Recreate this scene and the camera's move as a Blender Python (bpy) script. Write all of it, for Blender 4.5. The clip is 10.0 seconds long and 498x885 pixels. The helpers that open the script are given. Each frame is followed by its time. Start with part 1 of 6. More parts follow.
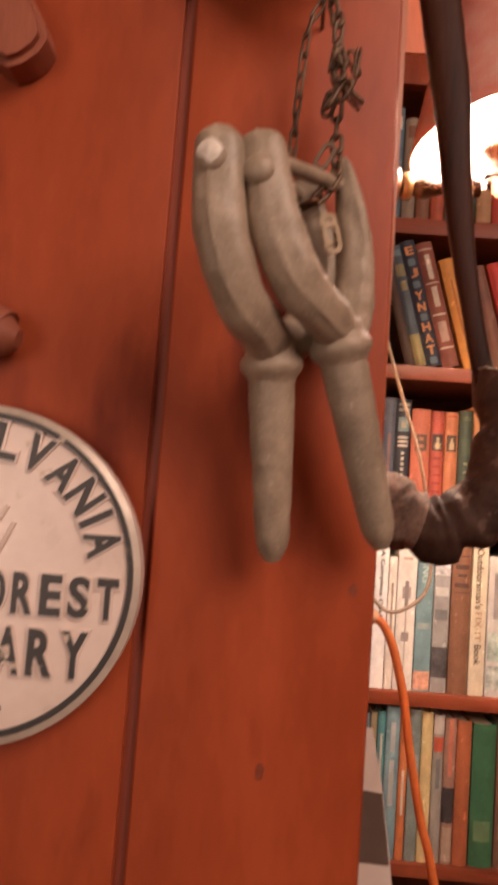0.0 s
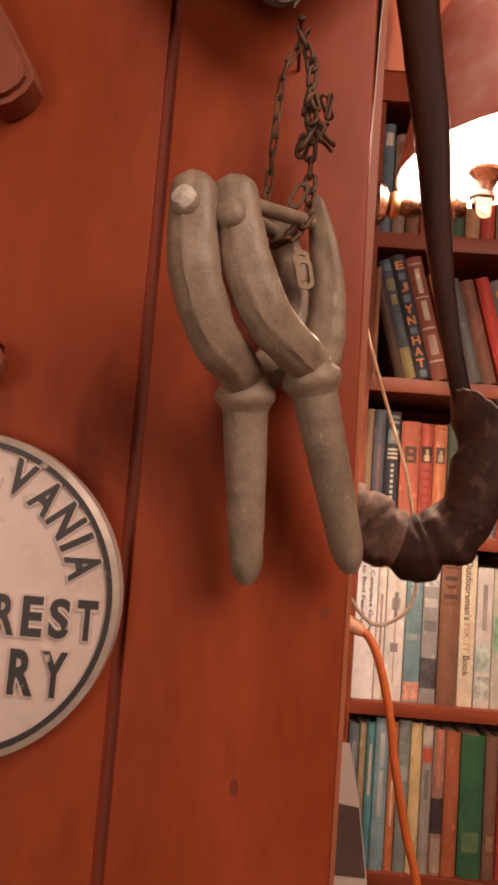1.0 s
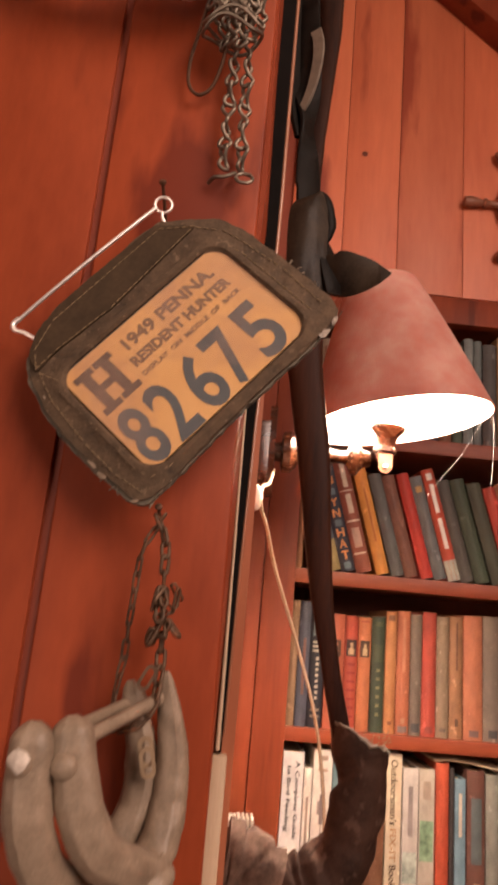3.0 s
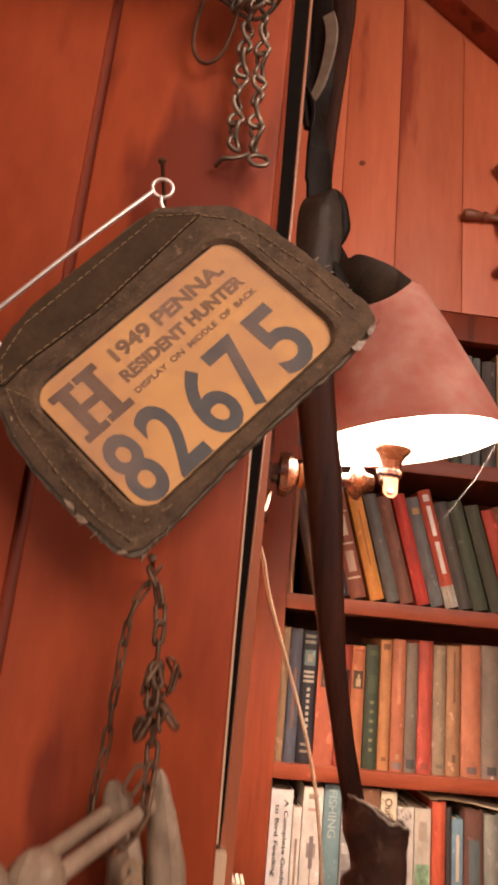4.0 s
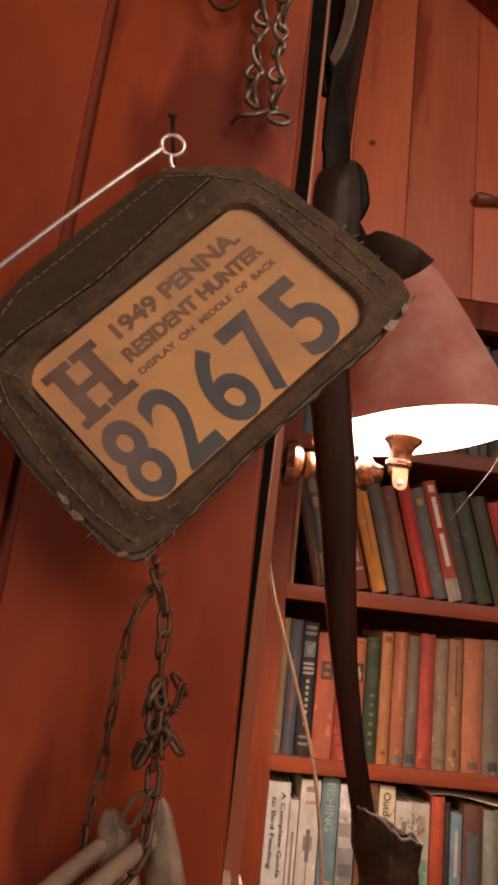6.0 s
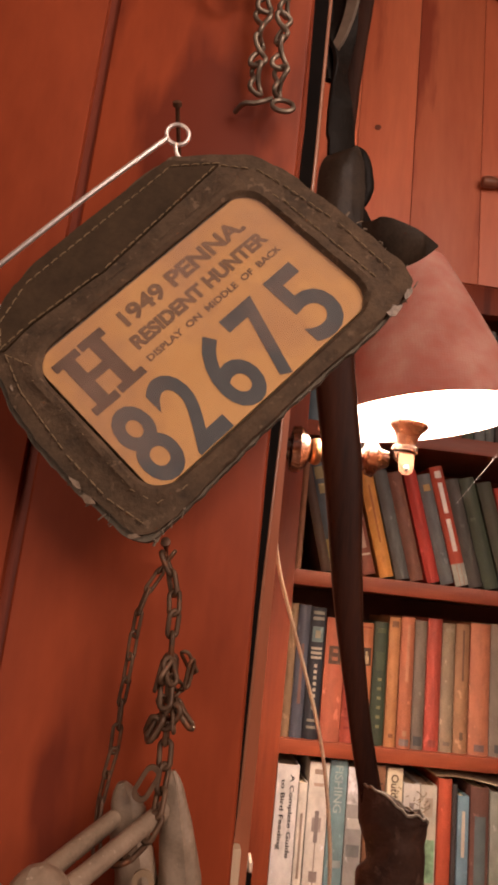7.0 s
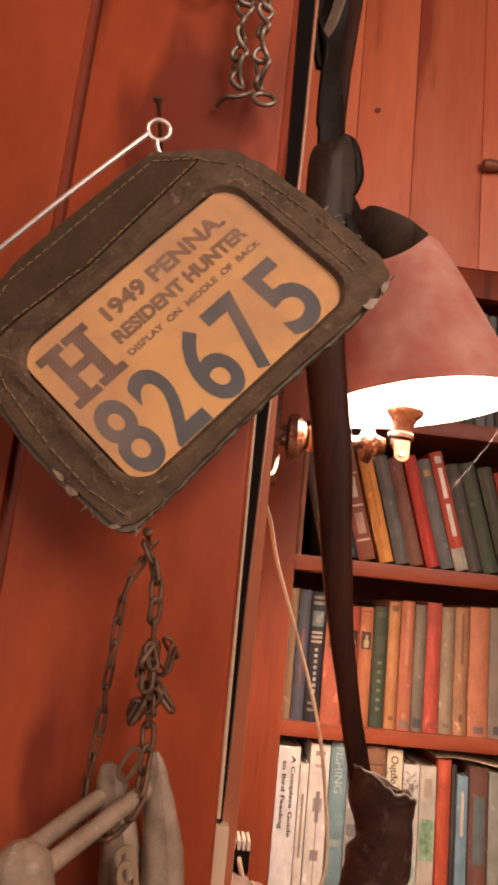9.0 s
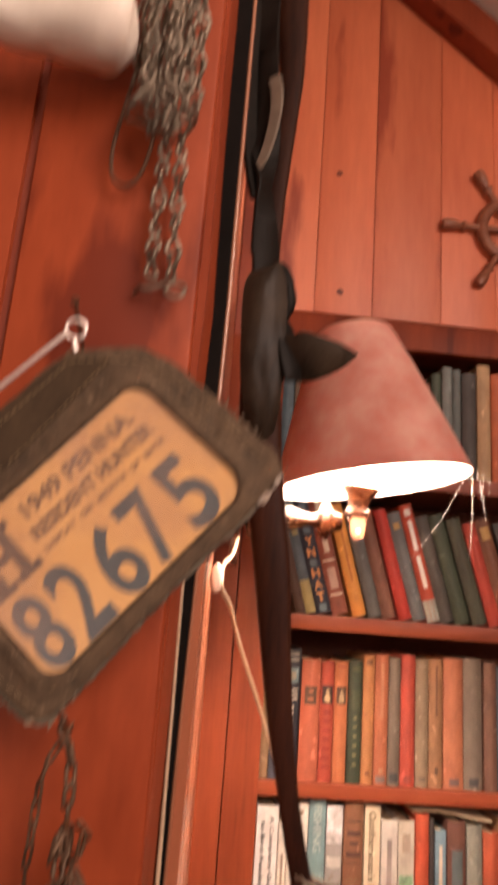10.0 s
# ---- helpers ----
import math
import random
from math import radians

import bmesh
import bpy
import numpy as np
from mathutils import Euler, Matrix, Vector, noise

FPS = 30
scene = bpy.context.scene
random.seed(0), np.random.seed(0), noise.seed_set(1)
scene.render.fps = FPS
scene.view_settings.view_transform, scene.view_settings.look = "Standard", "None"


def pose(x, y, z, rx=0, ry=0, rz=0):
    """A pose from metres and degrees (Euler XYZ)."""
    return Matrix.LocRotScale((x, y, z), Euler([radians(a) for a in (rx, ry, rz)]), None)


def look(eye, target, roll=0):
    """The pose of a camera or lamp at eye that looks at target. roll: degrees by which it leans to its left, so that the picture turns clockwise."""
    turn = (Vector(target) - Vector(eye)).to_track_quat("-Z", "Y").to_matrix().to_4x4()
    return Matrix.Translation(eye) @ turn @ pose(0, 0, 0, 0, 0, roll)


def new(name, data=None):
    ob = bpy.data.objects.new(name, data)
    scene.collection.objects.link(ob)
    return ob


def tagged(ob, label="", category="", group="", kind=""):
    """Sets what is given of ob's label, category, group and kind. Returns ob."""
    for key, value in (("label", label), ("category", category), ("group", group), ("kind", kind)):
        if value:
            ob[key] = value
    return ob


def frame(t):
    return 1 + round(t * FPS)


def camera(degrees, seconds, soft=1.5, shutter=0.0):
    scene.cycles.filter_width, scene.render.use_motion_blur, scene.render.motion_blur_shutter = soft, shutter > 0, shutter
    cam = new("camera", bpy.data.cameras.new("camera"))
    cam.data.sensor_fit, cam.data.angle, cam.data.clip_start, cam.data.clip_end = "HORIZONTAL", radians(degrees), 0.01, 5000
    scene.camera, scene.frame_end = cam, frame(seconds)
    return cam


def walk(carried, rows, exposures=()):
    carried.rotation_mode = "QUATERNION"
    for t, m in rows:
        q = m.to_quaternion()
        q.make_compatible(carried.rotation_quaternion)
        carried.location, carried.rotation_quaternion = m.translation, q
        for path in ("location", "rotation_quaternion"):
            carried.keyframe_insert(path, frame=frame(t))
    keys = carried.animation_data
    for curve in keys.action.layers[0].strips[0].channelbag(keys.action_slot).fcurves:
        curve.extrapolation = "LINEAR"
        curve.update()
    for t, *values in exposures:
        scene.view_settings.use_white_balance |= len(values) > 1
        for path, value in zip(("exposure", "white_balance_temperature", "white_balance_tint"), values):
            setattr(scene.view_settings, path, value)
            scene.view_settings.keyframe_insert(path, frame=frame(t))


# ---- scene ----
cam = camera(41.0, 10.0, soft=3.3, shutter=0.85)
PATH = [
    (0, (0.006, 0.007, 1.502), (-0.044, 2.001, 1.657), 4.2),
    (0.5, (0.014, 0.0, 1.514), (-0.019, 1.99, 1.711), 4.1),
    (1, (0.014, -0.004, 1.51), (-0.025, 1.988, 1.687), 4.4),
    (1.5, (0.022, -0.017, 1.529), (-0.006, 1.972, 1.735), 4.2),
    (2, (0.03, -0.041, 1.576), (0.017, 1.936, 1.879), 4.0),
    (2.5, (0.042, -0.059, 1.633), (0.071, 1.9, 2.034), 4.5),
    (2.7, (0.047, -0.066, 1.655), (0.093, 1.883, 2.104), 4.8),
    (3.8, (0.037, -0.016, 1.687), (0.16, 1.911, 2.21), 5.4),
    (4, (0.034, -0.001, 1.696), (0.154, 1.923, 2.226), 5.6),
    (4.5, (0.033, 0.028, 1.708), (0.168, 1.957, 2.217), 5.4),
    (5, (0.028, 0.023, 1.709), (0.147, 1.945, 2.249), 6.3),
    (5.5, (0.029, 0.028, 1.707), (0.159, 1.955, 2.226), 6.6),
    (7, (0.029, 0.023, 1.702), (0.142, 1.967, 2.154), 6.2),
    (7.5, (0.029, 0.019, 1.702), (0.134, 1.966, 2.149), 6.2),
    (8, (0.03, 0.019, 1.703), (0.14, 1.967, 2.141), 6.3),
    (8.5, (0.033, 0.017, 1.703), (0.136, 1.969, 2.127), 6.1),
    (9, (0.038, 0.016, 1.704), (0.14, 1.971, 2.112), 5.9),
    (9.5, (0.05, 0.006, 1.721), (0.157, 1.963, 2.119), 5.0),
    (10, (0.065, -0.026, 1.767), (0.189, 1.912, 2.245), 4.3),
]
EXPOSURE = [(0.0, 0.44), (0.5, 0.28), (1.0, 0.19), (1.5, 0.23), (2.0, 0.30), (2.5, 0.30), (4.0, 0.36), (4.5, 0.20), (5.0, -0.08), (5.5, -0.62), (5.9, -0.50), (6.6, -0.15), (7.0, -0.04), (7.5, 0.08), (8.0, 0.10), (8.5, 0.18), (9.0, 0.25), (9.5, 0.29), (10.0, 0.42)]
walk(cam, [(t, look(eye, target, roll)) for t, eye, target, roll in PATH], EXPOSURE)
# ---- world and light ----
world = bpy.data.worlds.new("world")
scene.world = world
world.use_nodes = True
world.node_tree.nodes["Background"].inputs[0].default_value = (1.0, 0.62, 0.42, 1)
world.node_tree.nodes["Background"].inputs[1].default_value = 0.02

SHADE_BASE = Vector((0.262, 0.735, 1.918))
SHADE_TILT = radians(-9)
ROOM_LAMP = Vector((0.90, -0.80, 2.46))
FILL_LAMP = Vector((-0.85, -1.35, 1.45))


def lamp(name, kind, where, power, colour, size):
    data = bpy.data.lights.new(name, kind)
    data.energy, data.color = power, colour
    if kind == "POINT":
        data.shadow_soft_size = size
    else:
        data.shape, data.size = "DISK", size
    ob = new(name, data)
    ob.location = where
    return ob


lamp("bulb_light", "POINT", SHADE_BASE + Vector((0.000, 0, 0.085)), 22.0, (1.0, 0.745, 0.63), 0.028)
# Room light out of view; its place is assumed from how shadows fall.
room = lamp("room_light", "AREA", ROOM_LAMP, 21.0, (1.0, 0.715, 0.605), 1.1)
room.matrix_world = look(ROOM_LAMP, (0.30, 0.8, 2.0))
# Fill light low on the left, added to lift shadows; no such lamp known.
second = lamp("left_fill_light", "AREA", FILL_LAMP, 7.0, (1.0, 0.715, 0.605), 1.1)
second.matrix_world = look(FILL_LAMP, (0.1, 0.25, 1.5))


# ---- materials ----
def tree(name):
    m = bpy.data.materials.new(name)
    m.use_nodes = True
    return m, m.node_tree.nodes, m.node_tree.links, m.node_tree.nodes["Principled BSDF"]


def surface(name, low, high, rough=0.6, scale=8.0, stretch=(1, 1, 1), metal=0.0, bump=0.15, fine=90.0, coat=0.0, spec=0.5, vary=0.25, spots=None, spot_scale=30.0, spot_size=0.62, distance=0.0015):
    """Two-scale procedural surface: broad patches from low to high, fine grain as relief, optional worn spots."""
    m, n, l, bsdf = tree(name)
    co = n.new("ShaderNodeTexCoord")
    mp = n.new("ShaderNodeMapping")
    mp.inputs["Scale"].default_value = stretch
    l.new(co.outputs["Object"], mp.inputs["Vector"])
    info = n.new("ShaderNodeObjectInfo")
    shift = n.new("ShaderNodeVectorMath")
    shift.operation = "MULTIPLY_ADD"
    shift.inputs[1].default_value = (7.1, 3.3, 5.7)
    l.new(info.outputs["Random"], shift.inputs[0])
    l.new(mp.outputs[0], shift.inputs[2])
    a = n.new("ShaderNodeTexNoise")
    a.inputs["Scale"].default_value, a.inputs["Detail"].default_value, a.inputs["Roughness"].default_value = scale, 6, 0.62
    l.new(shift.outputs[0], a.inputs["Vector"])
    b = n.new("ShaderNodeTexNoise")
    b.inputs["Scale"].default_value, b.inputs["Detail"].default_value = fine, 4
    l.new(shift.outputs[0], b.inputs["Vector"])
    mixf = n.new("ShaderNodeMath")
    mixf.operation = "MULTIPLY_ADD"
    mixf.inputs[1].default_value = 0.3
    l.new(b.outputs[0], mixf.inputs[0])
    l.new(a.outputs[0], mixf.inputs[2])
    ramp = n.new("ShaderNodeValToRGB")
    ramp.color_ramp.elements[0].position, ramp.color_ramp.elements[1].position = 0.42, 0.86
    ramp.color_ramp.elements[0].color, ramp.color_ramp.elements[1].color = (*low, 1), (*high, 1)
    l.new(mixf.outputs[0], ramp.inputs[0])
    hsv = n.new("ShaderNodeHueSaturation")
    val = n.new("ShaderNodeMapRange")
    val.inputs["To Min"].default_value, val.inputs["To Max"].default_value = 1 - vary / 2, 1 + vary / 2
    l.new(info.outputs["Random"], val.inputs["Value"])
    l.new(val.outputs[0], hsv.inputs["Value"])
    l.new(ramp.outputs[0], hsv.inputs["Color"])
    colour = hsv.outputs[0]
    if spots:
        c = n.new("ShaderNodeTexNoise")
        c.inputs["Scale"].default_value, c.inputs["Detail"].default_value = spot_scale, 5
        l.new(shift.outputs[0], c.inputs["Vector"])
        cut = n.new("ShaderNodeValToRGB")
        cut.color_ramp.elements[0].position, cut.color_ramp.elements[1].position = spot_size, spot_size + 0.06
        l.new(c.outputs[0], cut.inputs[0])
        mix = n.new("ShaderNodeMixRGB")
        mix.inputs[2].default_value = (*spots, 1)
        l.new(cut.outputs[0], mix.inputs[0])
        l.new(colour, mix.inputs[1])
        colour = mix.outputs[0]
    l.new(colour, bsdf.inputs["Base Color"])
    rr = n.new("ShaderNodeMapRange")
    rr.inputs["To Min"].default_value, rr.inputs["To Max"].default_value = max(rough - 0.12, 0.03), min(rough + 0.12, 1)
    l.new(a.outputs[0], rr.inputs["Value"])
    l.new(rr.outputs[0], bsdf.inputs["Roughness"])
    bsdf.inputs["Metallic"].default_value = metal
    bsdf.inputs["Specular IOR Level"].default_value = spec
    bsdf.inputs["Coat Weight"].default_value = coat
    bsdf.inputs["Coat Roughness"].default_value = 0.2
    if bump:
        bu = n.new("ShaderNodeBump")
        bu.inputs["Strength"].default_value, bu.inputs["Distance"].default_value = bump, distance
        l.new(mixf.outputs[0], bu.inputs["Height"])
        l.new(bu.outputs[0], bsdf.inputs["Normal"])
    return m


RED_BOARD = surface("red_stained_board", (0.225, 0.0405, 0.0140), (0.360, 0.071, 0.0238), 0.48, 2.6, (5, 5, 1.4), bump=0.3, fine=40, spec=0.2, vary=0.12, spots=(0.165, 0.028, 0.011), spot_scale=2.6, spot_size=0.585, distance=0.0008)
RED_EDGE = surface("red_groove", (0.20, 0.042, 0.02), (0.28, 0.06, 0.028), 0.6, 3, (6, 6, 1), vary=0.0)
RED_PINE = surface("orange_red_pine", (0.50, 0.125, 0.055), (0.70, 0.215, 0.098), 0.46, 1.3, (5, 5, 0.75), bump=0.15, fine=16, vary=0.4, spots=(0.30, 0.060, 0.027), spot_scale=1.7, spot_size=0.585, distance=0.001)
SHELF_WOOD = surface("dark_red_shelf_wood", (0.15, 0.034, 0.015), (0.25, 0.062, 0.028), 0.4, 3, (0.8, 8, 8), bump=0.2, fine=30, spec=0.22, vary=0.12, spots=(0.10, 0.022, 0.010), spot_scale=2.5, spot_size=0.58)
FRAME_WOOD = surface("red_frame_wood", (0.150, 0.029, 0.011), (0.24, 0.050, 0.018), 0.55, 2.5, (8, 8, 0.7), bump=0.2, fine=30, spec=0.2, vary=0.12, spots=(0.10, 0.019, 0.008), spot_scale=2.0, spot_size=0.58)
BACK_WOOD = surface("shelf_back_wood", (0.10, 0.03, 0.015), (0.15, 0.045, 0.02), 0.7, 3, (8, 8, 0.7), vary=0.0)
GREY_IRON = surface("grey_galvanised_iron", (0.195, 0.152, 0.105), (0.37, 0.288, 0.205), 0.46, 70, bump=1.0, fine=640, vary=0.1, spots=(0.46, 0.375, 0.275), spot_scale=620, spot_size=0.655, distance=0.0006)
BARE_IRON = surface("worn_pale_paint", (0.50, 0.44, 0.36), (0.80, 0.74, 0.64), 0.4, 220, bump=0.8, fine=500, vary=0.0, distance=0.0008)
CHAIN_OLD = surface("rusty_brown_chain", (0.070, 0.040, 0.023), (0.185, 0.115, 0.068), 0.55, 160, metal=0.35, bump=0.3, fine=500, vary=0.4, spots=(0.17, 0.07, 0.03), spot_scale=200, spot_size=0.58, distance=0.0004)
CHAIN_STEEL = surface("dull_steel_chain", (0.17, 0.145, 0.110), (0.33, 0.28, 0.215), 0.48, 160, metal=0.75, bump=0.2, fine=500, vary=0.35, distance=0.0004)
NAIL_IRON = surface("rusty_nail", (0.09, 0.05, 0.03), (0.16, 0.08, 0.045), 0.55, 200, metal=0.5, vary=0.0)
PIN_STEEL = surface("bright_pin_steel", (0.85, 0.80, 0.74), (0.93, 0.89, 0.83), 0.4, 300, metal=0.75, bump=0.05, vary=0.0)
HOLDER = surface("worn_brown_canvas", (0.048, 0.032, 0.018), (0.135, 0.090, 0.052), 0.88, 90, bump=1.0, fine=620, vary=0.0, spots=(0.16, 0.11, 0.066), spot_scale=260, spot_size=0.62, distance=0.0012)
FLAP = surface("dark_oilcloth", (0.036, 0.024, 0.013), (0.076, 0.050, 0.027), 0.7, 70, spec=0.25, bump=0.6, fine=500, vary=0.0, distance=0.0005)
THREAD = surface("tan_thread", (0.16, 0.115, 0.06), (0.26, 0.19, 0.105), 0.8, 300, vary=0.3)
PAPER = surface("aged_orange_paper", (0.68, 0.375, 0.125), (0.80, 0.480, 0.180), 0.5, 26, bump=0.06, fine=700, coat=0.35, vary=0.0)
INK_BLUE = surface("faded_blue_ink", (0.040, 0.070, 0.088), (0.070, 0.104, 0.118), 0.55, 90, bump=0.0, coat=0.3, vary=0.0)
INK_BROWN = surface("faded_brown_ink", (0.15, 0.088, 0.046), (0.25, 0.15, 0.075), 0.55, 90, bump=0.0, coat=0.3, vary=0.0)
CREAM_ENAMEL = surface("cream_enamel", (0.63, 0.51, 0.43), (0.75, 0.63, 0.55), 0.30, 30, bump=0.1, fine=200, coat=0.2, vary=0.0, spots=(0.48, 0.37, 0.26), spot_scale=60, spot_size=0.66)
BLACK_PAINT = surface("chipped_black_paint", (0.018, 0.016, 0.014), (0.035, 0.03, 0.026), 0.4, 60, bump=0.3, fine=300, vary=0.0, spots=(0.58, 0.48, 0.38), spot_scale=110, spot_size=0.655, distance=0.0004)
RIM_METAL = surface("pale_worn_rim", (0.50, 0.43, 0.35), (0.66, 0.58, 0.48), 0.32, 60, metal=0.3, bump=0.2, fine=300, vary=0.0)
DARK_WOOD = surface("dark_bent_wood", (0.009, 0.004, 0.003), (0.052, 0.017, 0.008), 0.5, 3, (14, 14, 1.4), bump=0.2, fine=40, spec=0.10, vary=0.0)
BLACK_LEATHER = surface("black_strap_leather", (0.004, 0.0035, 0.003), (0.012, 0.010, 0.008), 0.5, 60, spec=0.10, bump=0.4, fine=420, vary=0.1)
STRAP_EDGE = surface("grey_strap_edge", (0.12, 0.10, 0.075), (0.20, 0.17, 0.125), 0.7, 70, bump=0.4, fine=420, vary=0.1)
CUFF = surface("scuffed_brown_leather", (0.016, 0.008, 0.005), (0.056, 0.028, 0.018), 0.7, 40, bump=0.9, fine=420, spec=0.2, vary=0.0, spots=(0.075, 0.044, 0.031), spot_scale=85, spot_size=0.58, distance=0.0008)
# Paler than the sleeve: some dust, and the lamp's light put into the colour.
LIT_DUSTY_CUFF = surface("dusty_lamplit_leather", (0.042, 0.025, 0.018), (0.21, 0.140, 0.105), 0.85, 60, bump=0.9, fine=420, spec=0.2, vary=0.0, distance=0.0008)
BLACK_BAR = surface("matt_black", (0.004, 0.0035, 0.003), (0.010, 0.008, 0.007), 0.75, 40, spec=0.07, bump=0.1, vary=0.0)
BOARD_KNOT = surface("dark_board_knot", (0.11, 0.022, 0.009), (0.25, 0.047, 0.016), 0.5, 320, bump=0.2, vary=0.0)
PALE_WOOD = surface("pale_bare_wood", (0.52, 0.40, 0.26), (0.66, 0.53, 0.36), 0.55, 4, (20, 20, 1.5), bump=0.2, fine=60, vary=0.0)
BONE = surface("pale_dry_bone", (0.78, 0.71, 0.59), (0.90, 0.84, 0.73), 0.5, 40, bump=0.3, fine=260, vary=0.0)
WHEEL_WOOD = surface("brown_wheel_wood", (0.13, 0.045, 0.024), (0.27, 0.11, 0.06), 0.4, 20, (1, 4, 4), bump=0.15, fine=90, vary=0.1)
INK_DARK = surface("dark_brown_ink", (0.040, 0.026, 0.018), (0.070, 0.045, 0.030), 0.55, 90, bump=0.0, coat=0.3, vary=0.0)
EDGE_CANVAS = surface("grey_green_canvas_edge", (0.085, 0.075, 0.055), (0.19, 0.165, 0.12), 0.9, 90, bump=1.0, fine=600, vary=0.0, distance=0.001)
# Browner copy of the strap leather, with the sheen of lit faces coloured in.
LIT_LEATHER = surface("lit_strap_leather", (0.008, 0.006, 0.004), (0.050, 0.036, 0.023), 0.5, 30, spec=0.22, bump=0.4, fine=420, vary=0.0)
CARVED = surface("reddish_carved_wood", (0.17, 0.046, 0.022), (0.29, 0.085, 0.042), 0.6, 12, (6, 1, 1), bump=0.2, fine=90, vary=0.1)
TURNED = surface("varnished_turned_wood", (0.030, 0.009, 0.004), (0.070, 0.022, 0.009), 0.25, 20, (1, 4, 4), bump=0.1, fine=90, coat=0.5, vary=0.0)
BRASS = surface("aged_brass", (0.30, 0.15, 0.07), (0.42, 0.22, 0.105), 0.36, 80, metal=0.8, bump=0.1, vary=0.0)
WHITE_PLASTIC = surface("ivory_plastic", (0.70, 0.63, 0.52), (0.78, 0.72, 0.62), 0.35, 30, bump=0.05, vary=0.0)
CORD_GREY = surface("tan_lamp_cord", (0.30, 0.22, 0.15), (0.42, 0.32, 0.22), 0.6, 200, vary=0.0)
CORD_ORANGE = surface("orange_cord", (0.55, 0.13, 0.03), (0.66, 0.19, 0.05), 0.42, 60, vary=0.0, bump=0.05)
FLOOR_WOOD = surface("dark_floor_boards", (0.10, 0.05, 0.025), (0.20, 0.10, 0.05), 0.5, 3, (8, 0.8, 8), vary=0.2)
PLASTER = surface("pale_ceiling_board", (0.62, 0.54, 0.45), (0.72, 0.65, 0.56), 0.8, 5, vary=0.0)
PAGES = surface("yellowed_pages", (0.46, 0.36, 0.22), (0.60, 0.49, 0.33), 0.85, 6, (30, 1, 1), bump=0.3, fine=200, vary=0.2)
COBWEB = surface("cobweb", (0.30, 0.27, 0.25), (0.40, 0.37, 0.34), 0.6, 50, vary=0.0, bump=0.0)


SIDE_VARNISH = surface("varnished_side_boards", (0.36, 0.12, 0.06), (0.48, 0.18, 0.095), 0.28, 3, (8, 8, 0.7), bump=0.05, fine=30, coat=0.5, vary=0.0)
PALE_BEAD = surface("varnished_bead", (0.30, 0.12, 0.065), (0.46, 0.21, 0.12), 0.24, 6, (20, 20, 1), coat=0.9, bump=0.05, vary=0.0)


def cloudy_film():
    """Clear plastic film gone cloudy in patches."""
    m, n, l, bsdf = tree("cloudy_plastic_film")
    co = n.new("ShaderNodeTexCoord")
    a = n.new("ShaderNodeTexNoise")
    a.inputs["Scale"].default_value, a.inputs["Detail"].default_value, a.inputs["Roughness"].default_value = 15, 6, 0.6
    l.new(co.outputs["Object"], a.inputs["Vector"])
    haze = n.new("ShaderNodeMapRange")
    haze.inputs["From Min"].default_value, haze.inputs["From Max"].default_value = 0.42, 0.72
    haze.inputs["To Min"].default_value, haze.inputs["To Max"].default_value = 0.05, 0.31
    l.new(a.outputs[0], haze.inputs["Value"])
    bsdf.inputs["Base Color"].default_value = (0.64, 0.45, 0.35, 1)
    bsdf.inputs["Roughness"].default_value = 0.28
    l.new(haze.outputs[0], bsdf.inputs["Alpha"])
    return m


FILM = cloudy_film()
SCRAP = surface("torn_pale_film", (0.12, 0.09, 0.06), (0.32, 0.25, 0.18), 0.4, 220, bump=0.5, fine=600, vary=0.2)


def glow(name, colour, strength):
    m, n, l, bsdf = tree(name)
    bsdf.inputs["Base Color"].default_value = (0.9, 0.85, 0.75, 1)
    bsdf.inputs["Emission Color"].default_value = (*colour, 1)
    bsdf.inputs["Emission Strength"].default_value = strength
    return m


BULB = glow("lit_bulb_glass", (1.0, 0.72, 0.46), 40.0)
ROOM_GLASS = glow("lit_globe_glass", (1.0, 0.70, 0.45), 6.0)


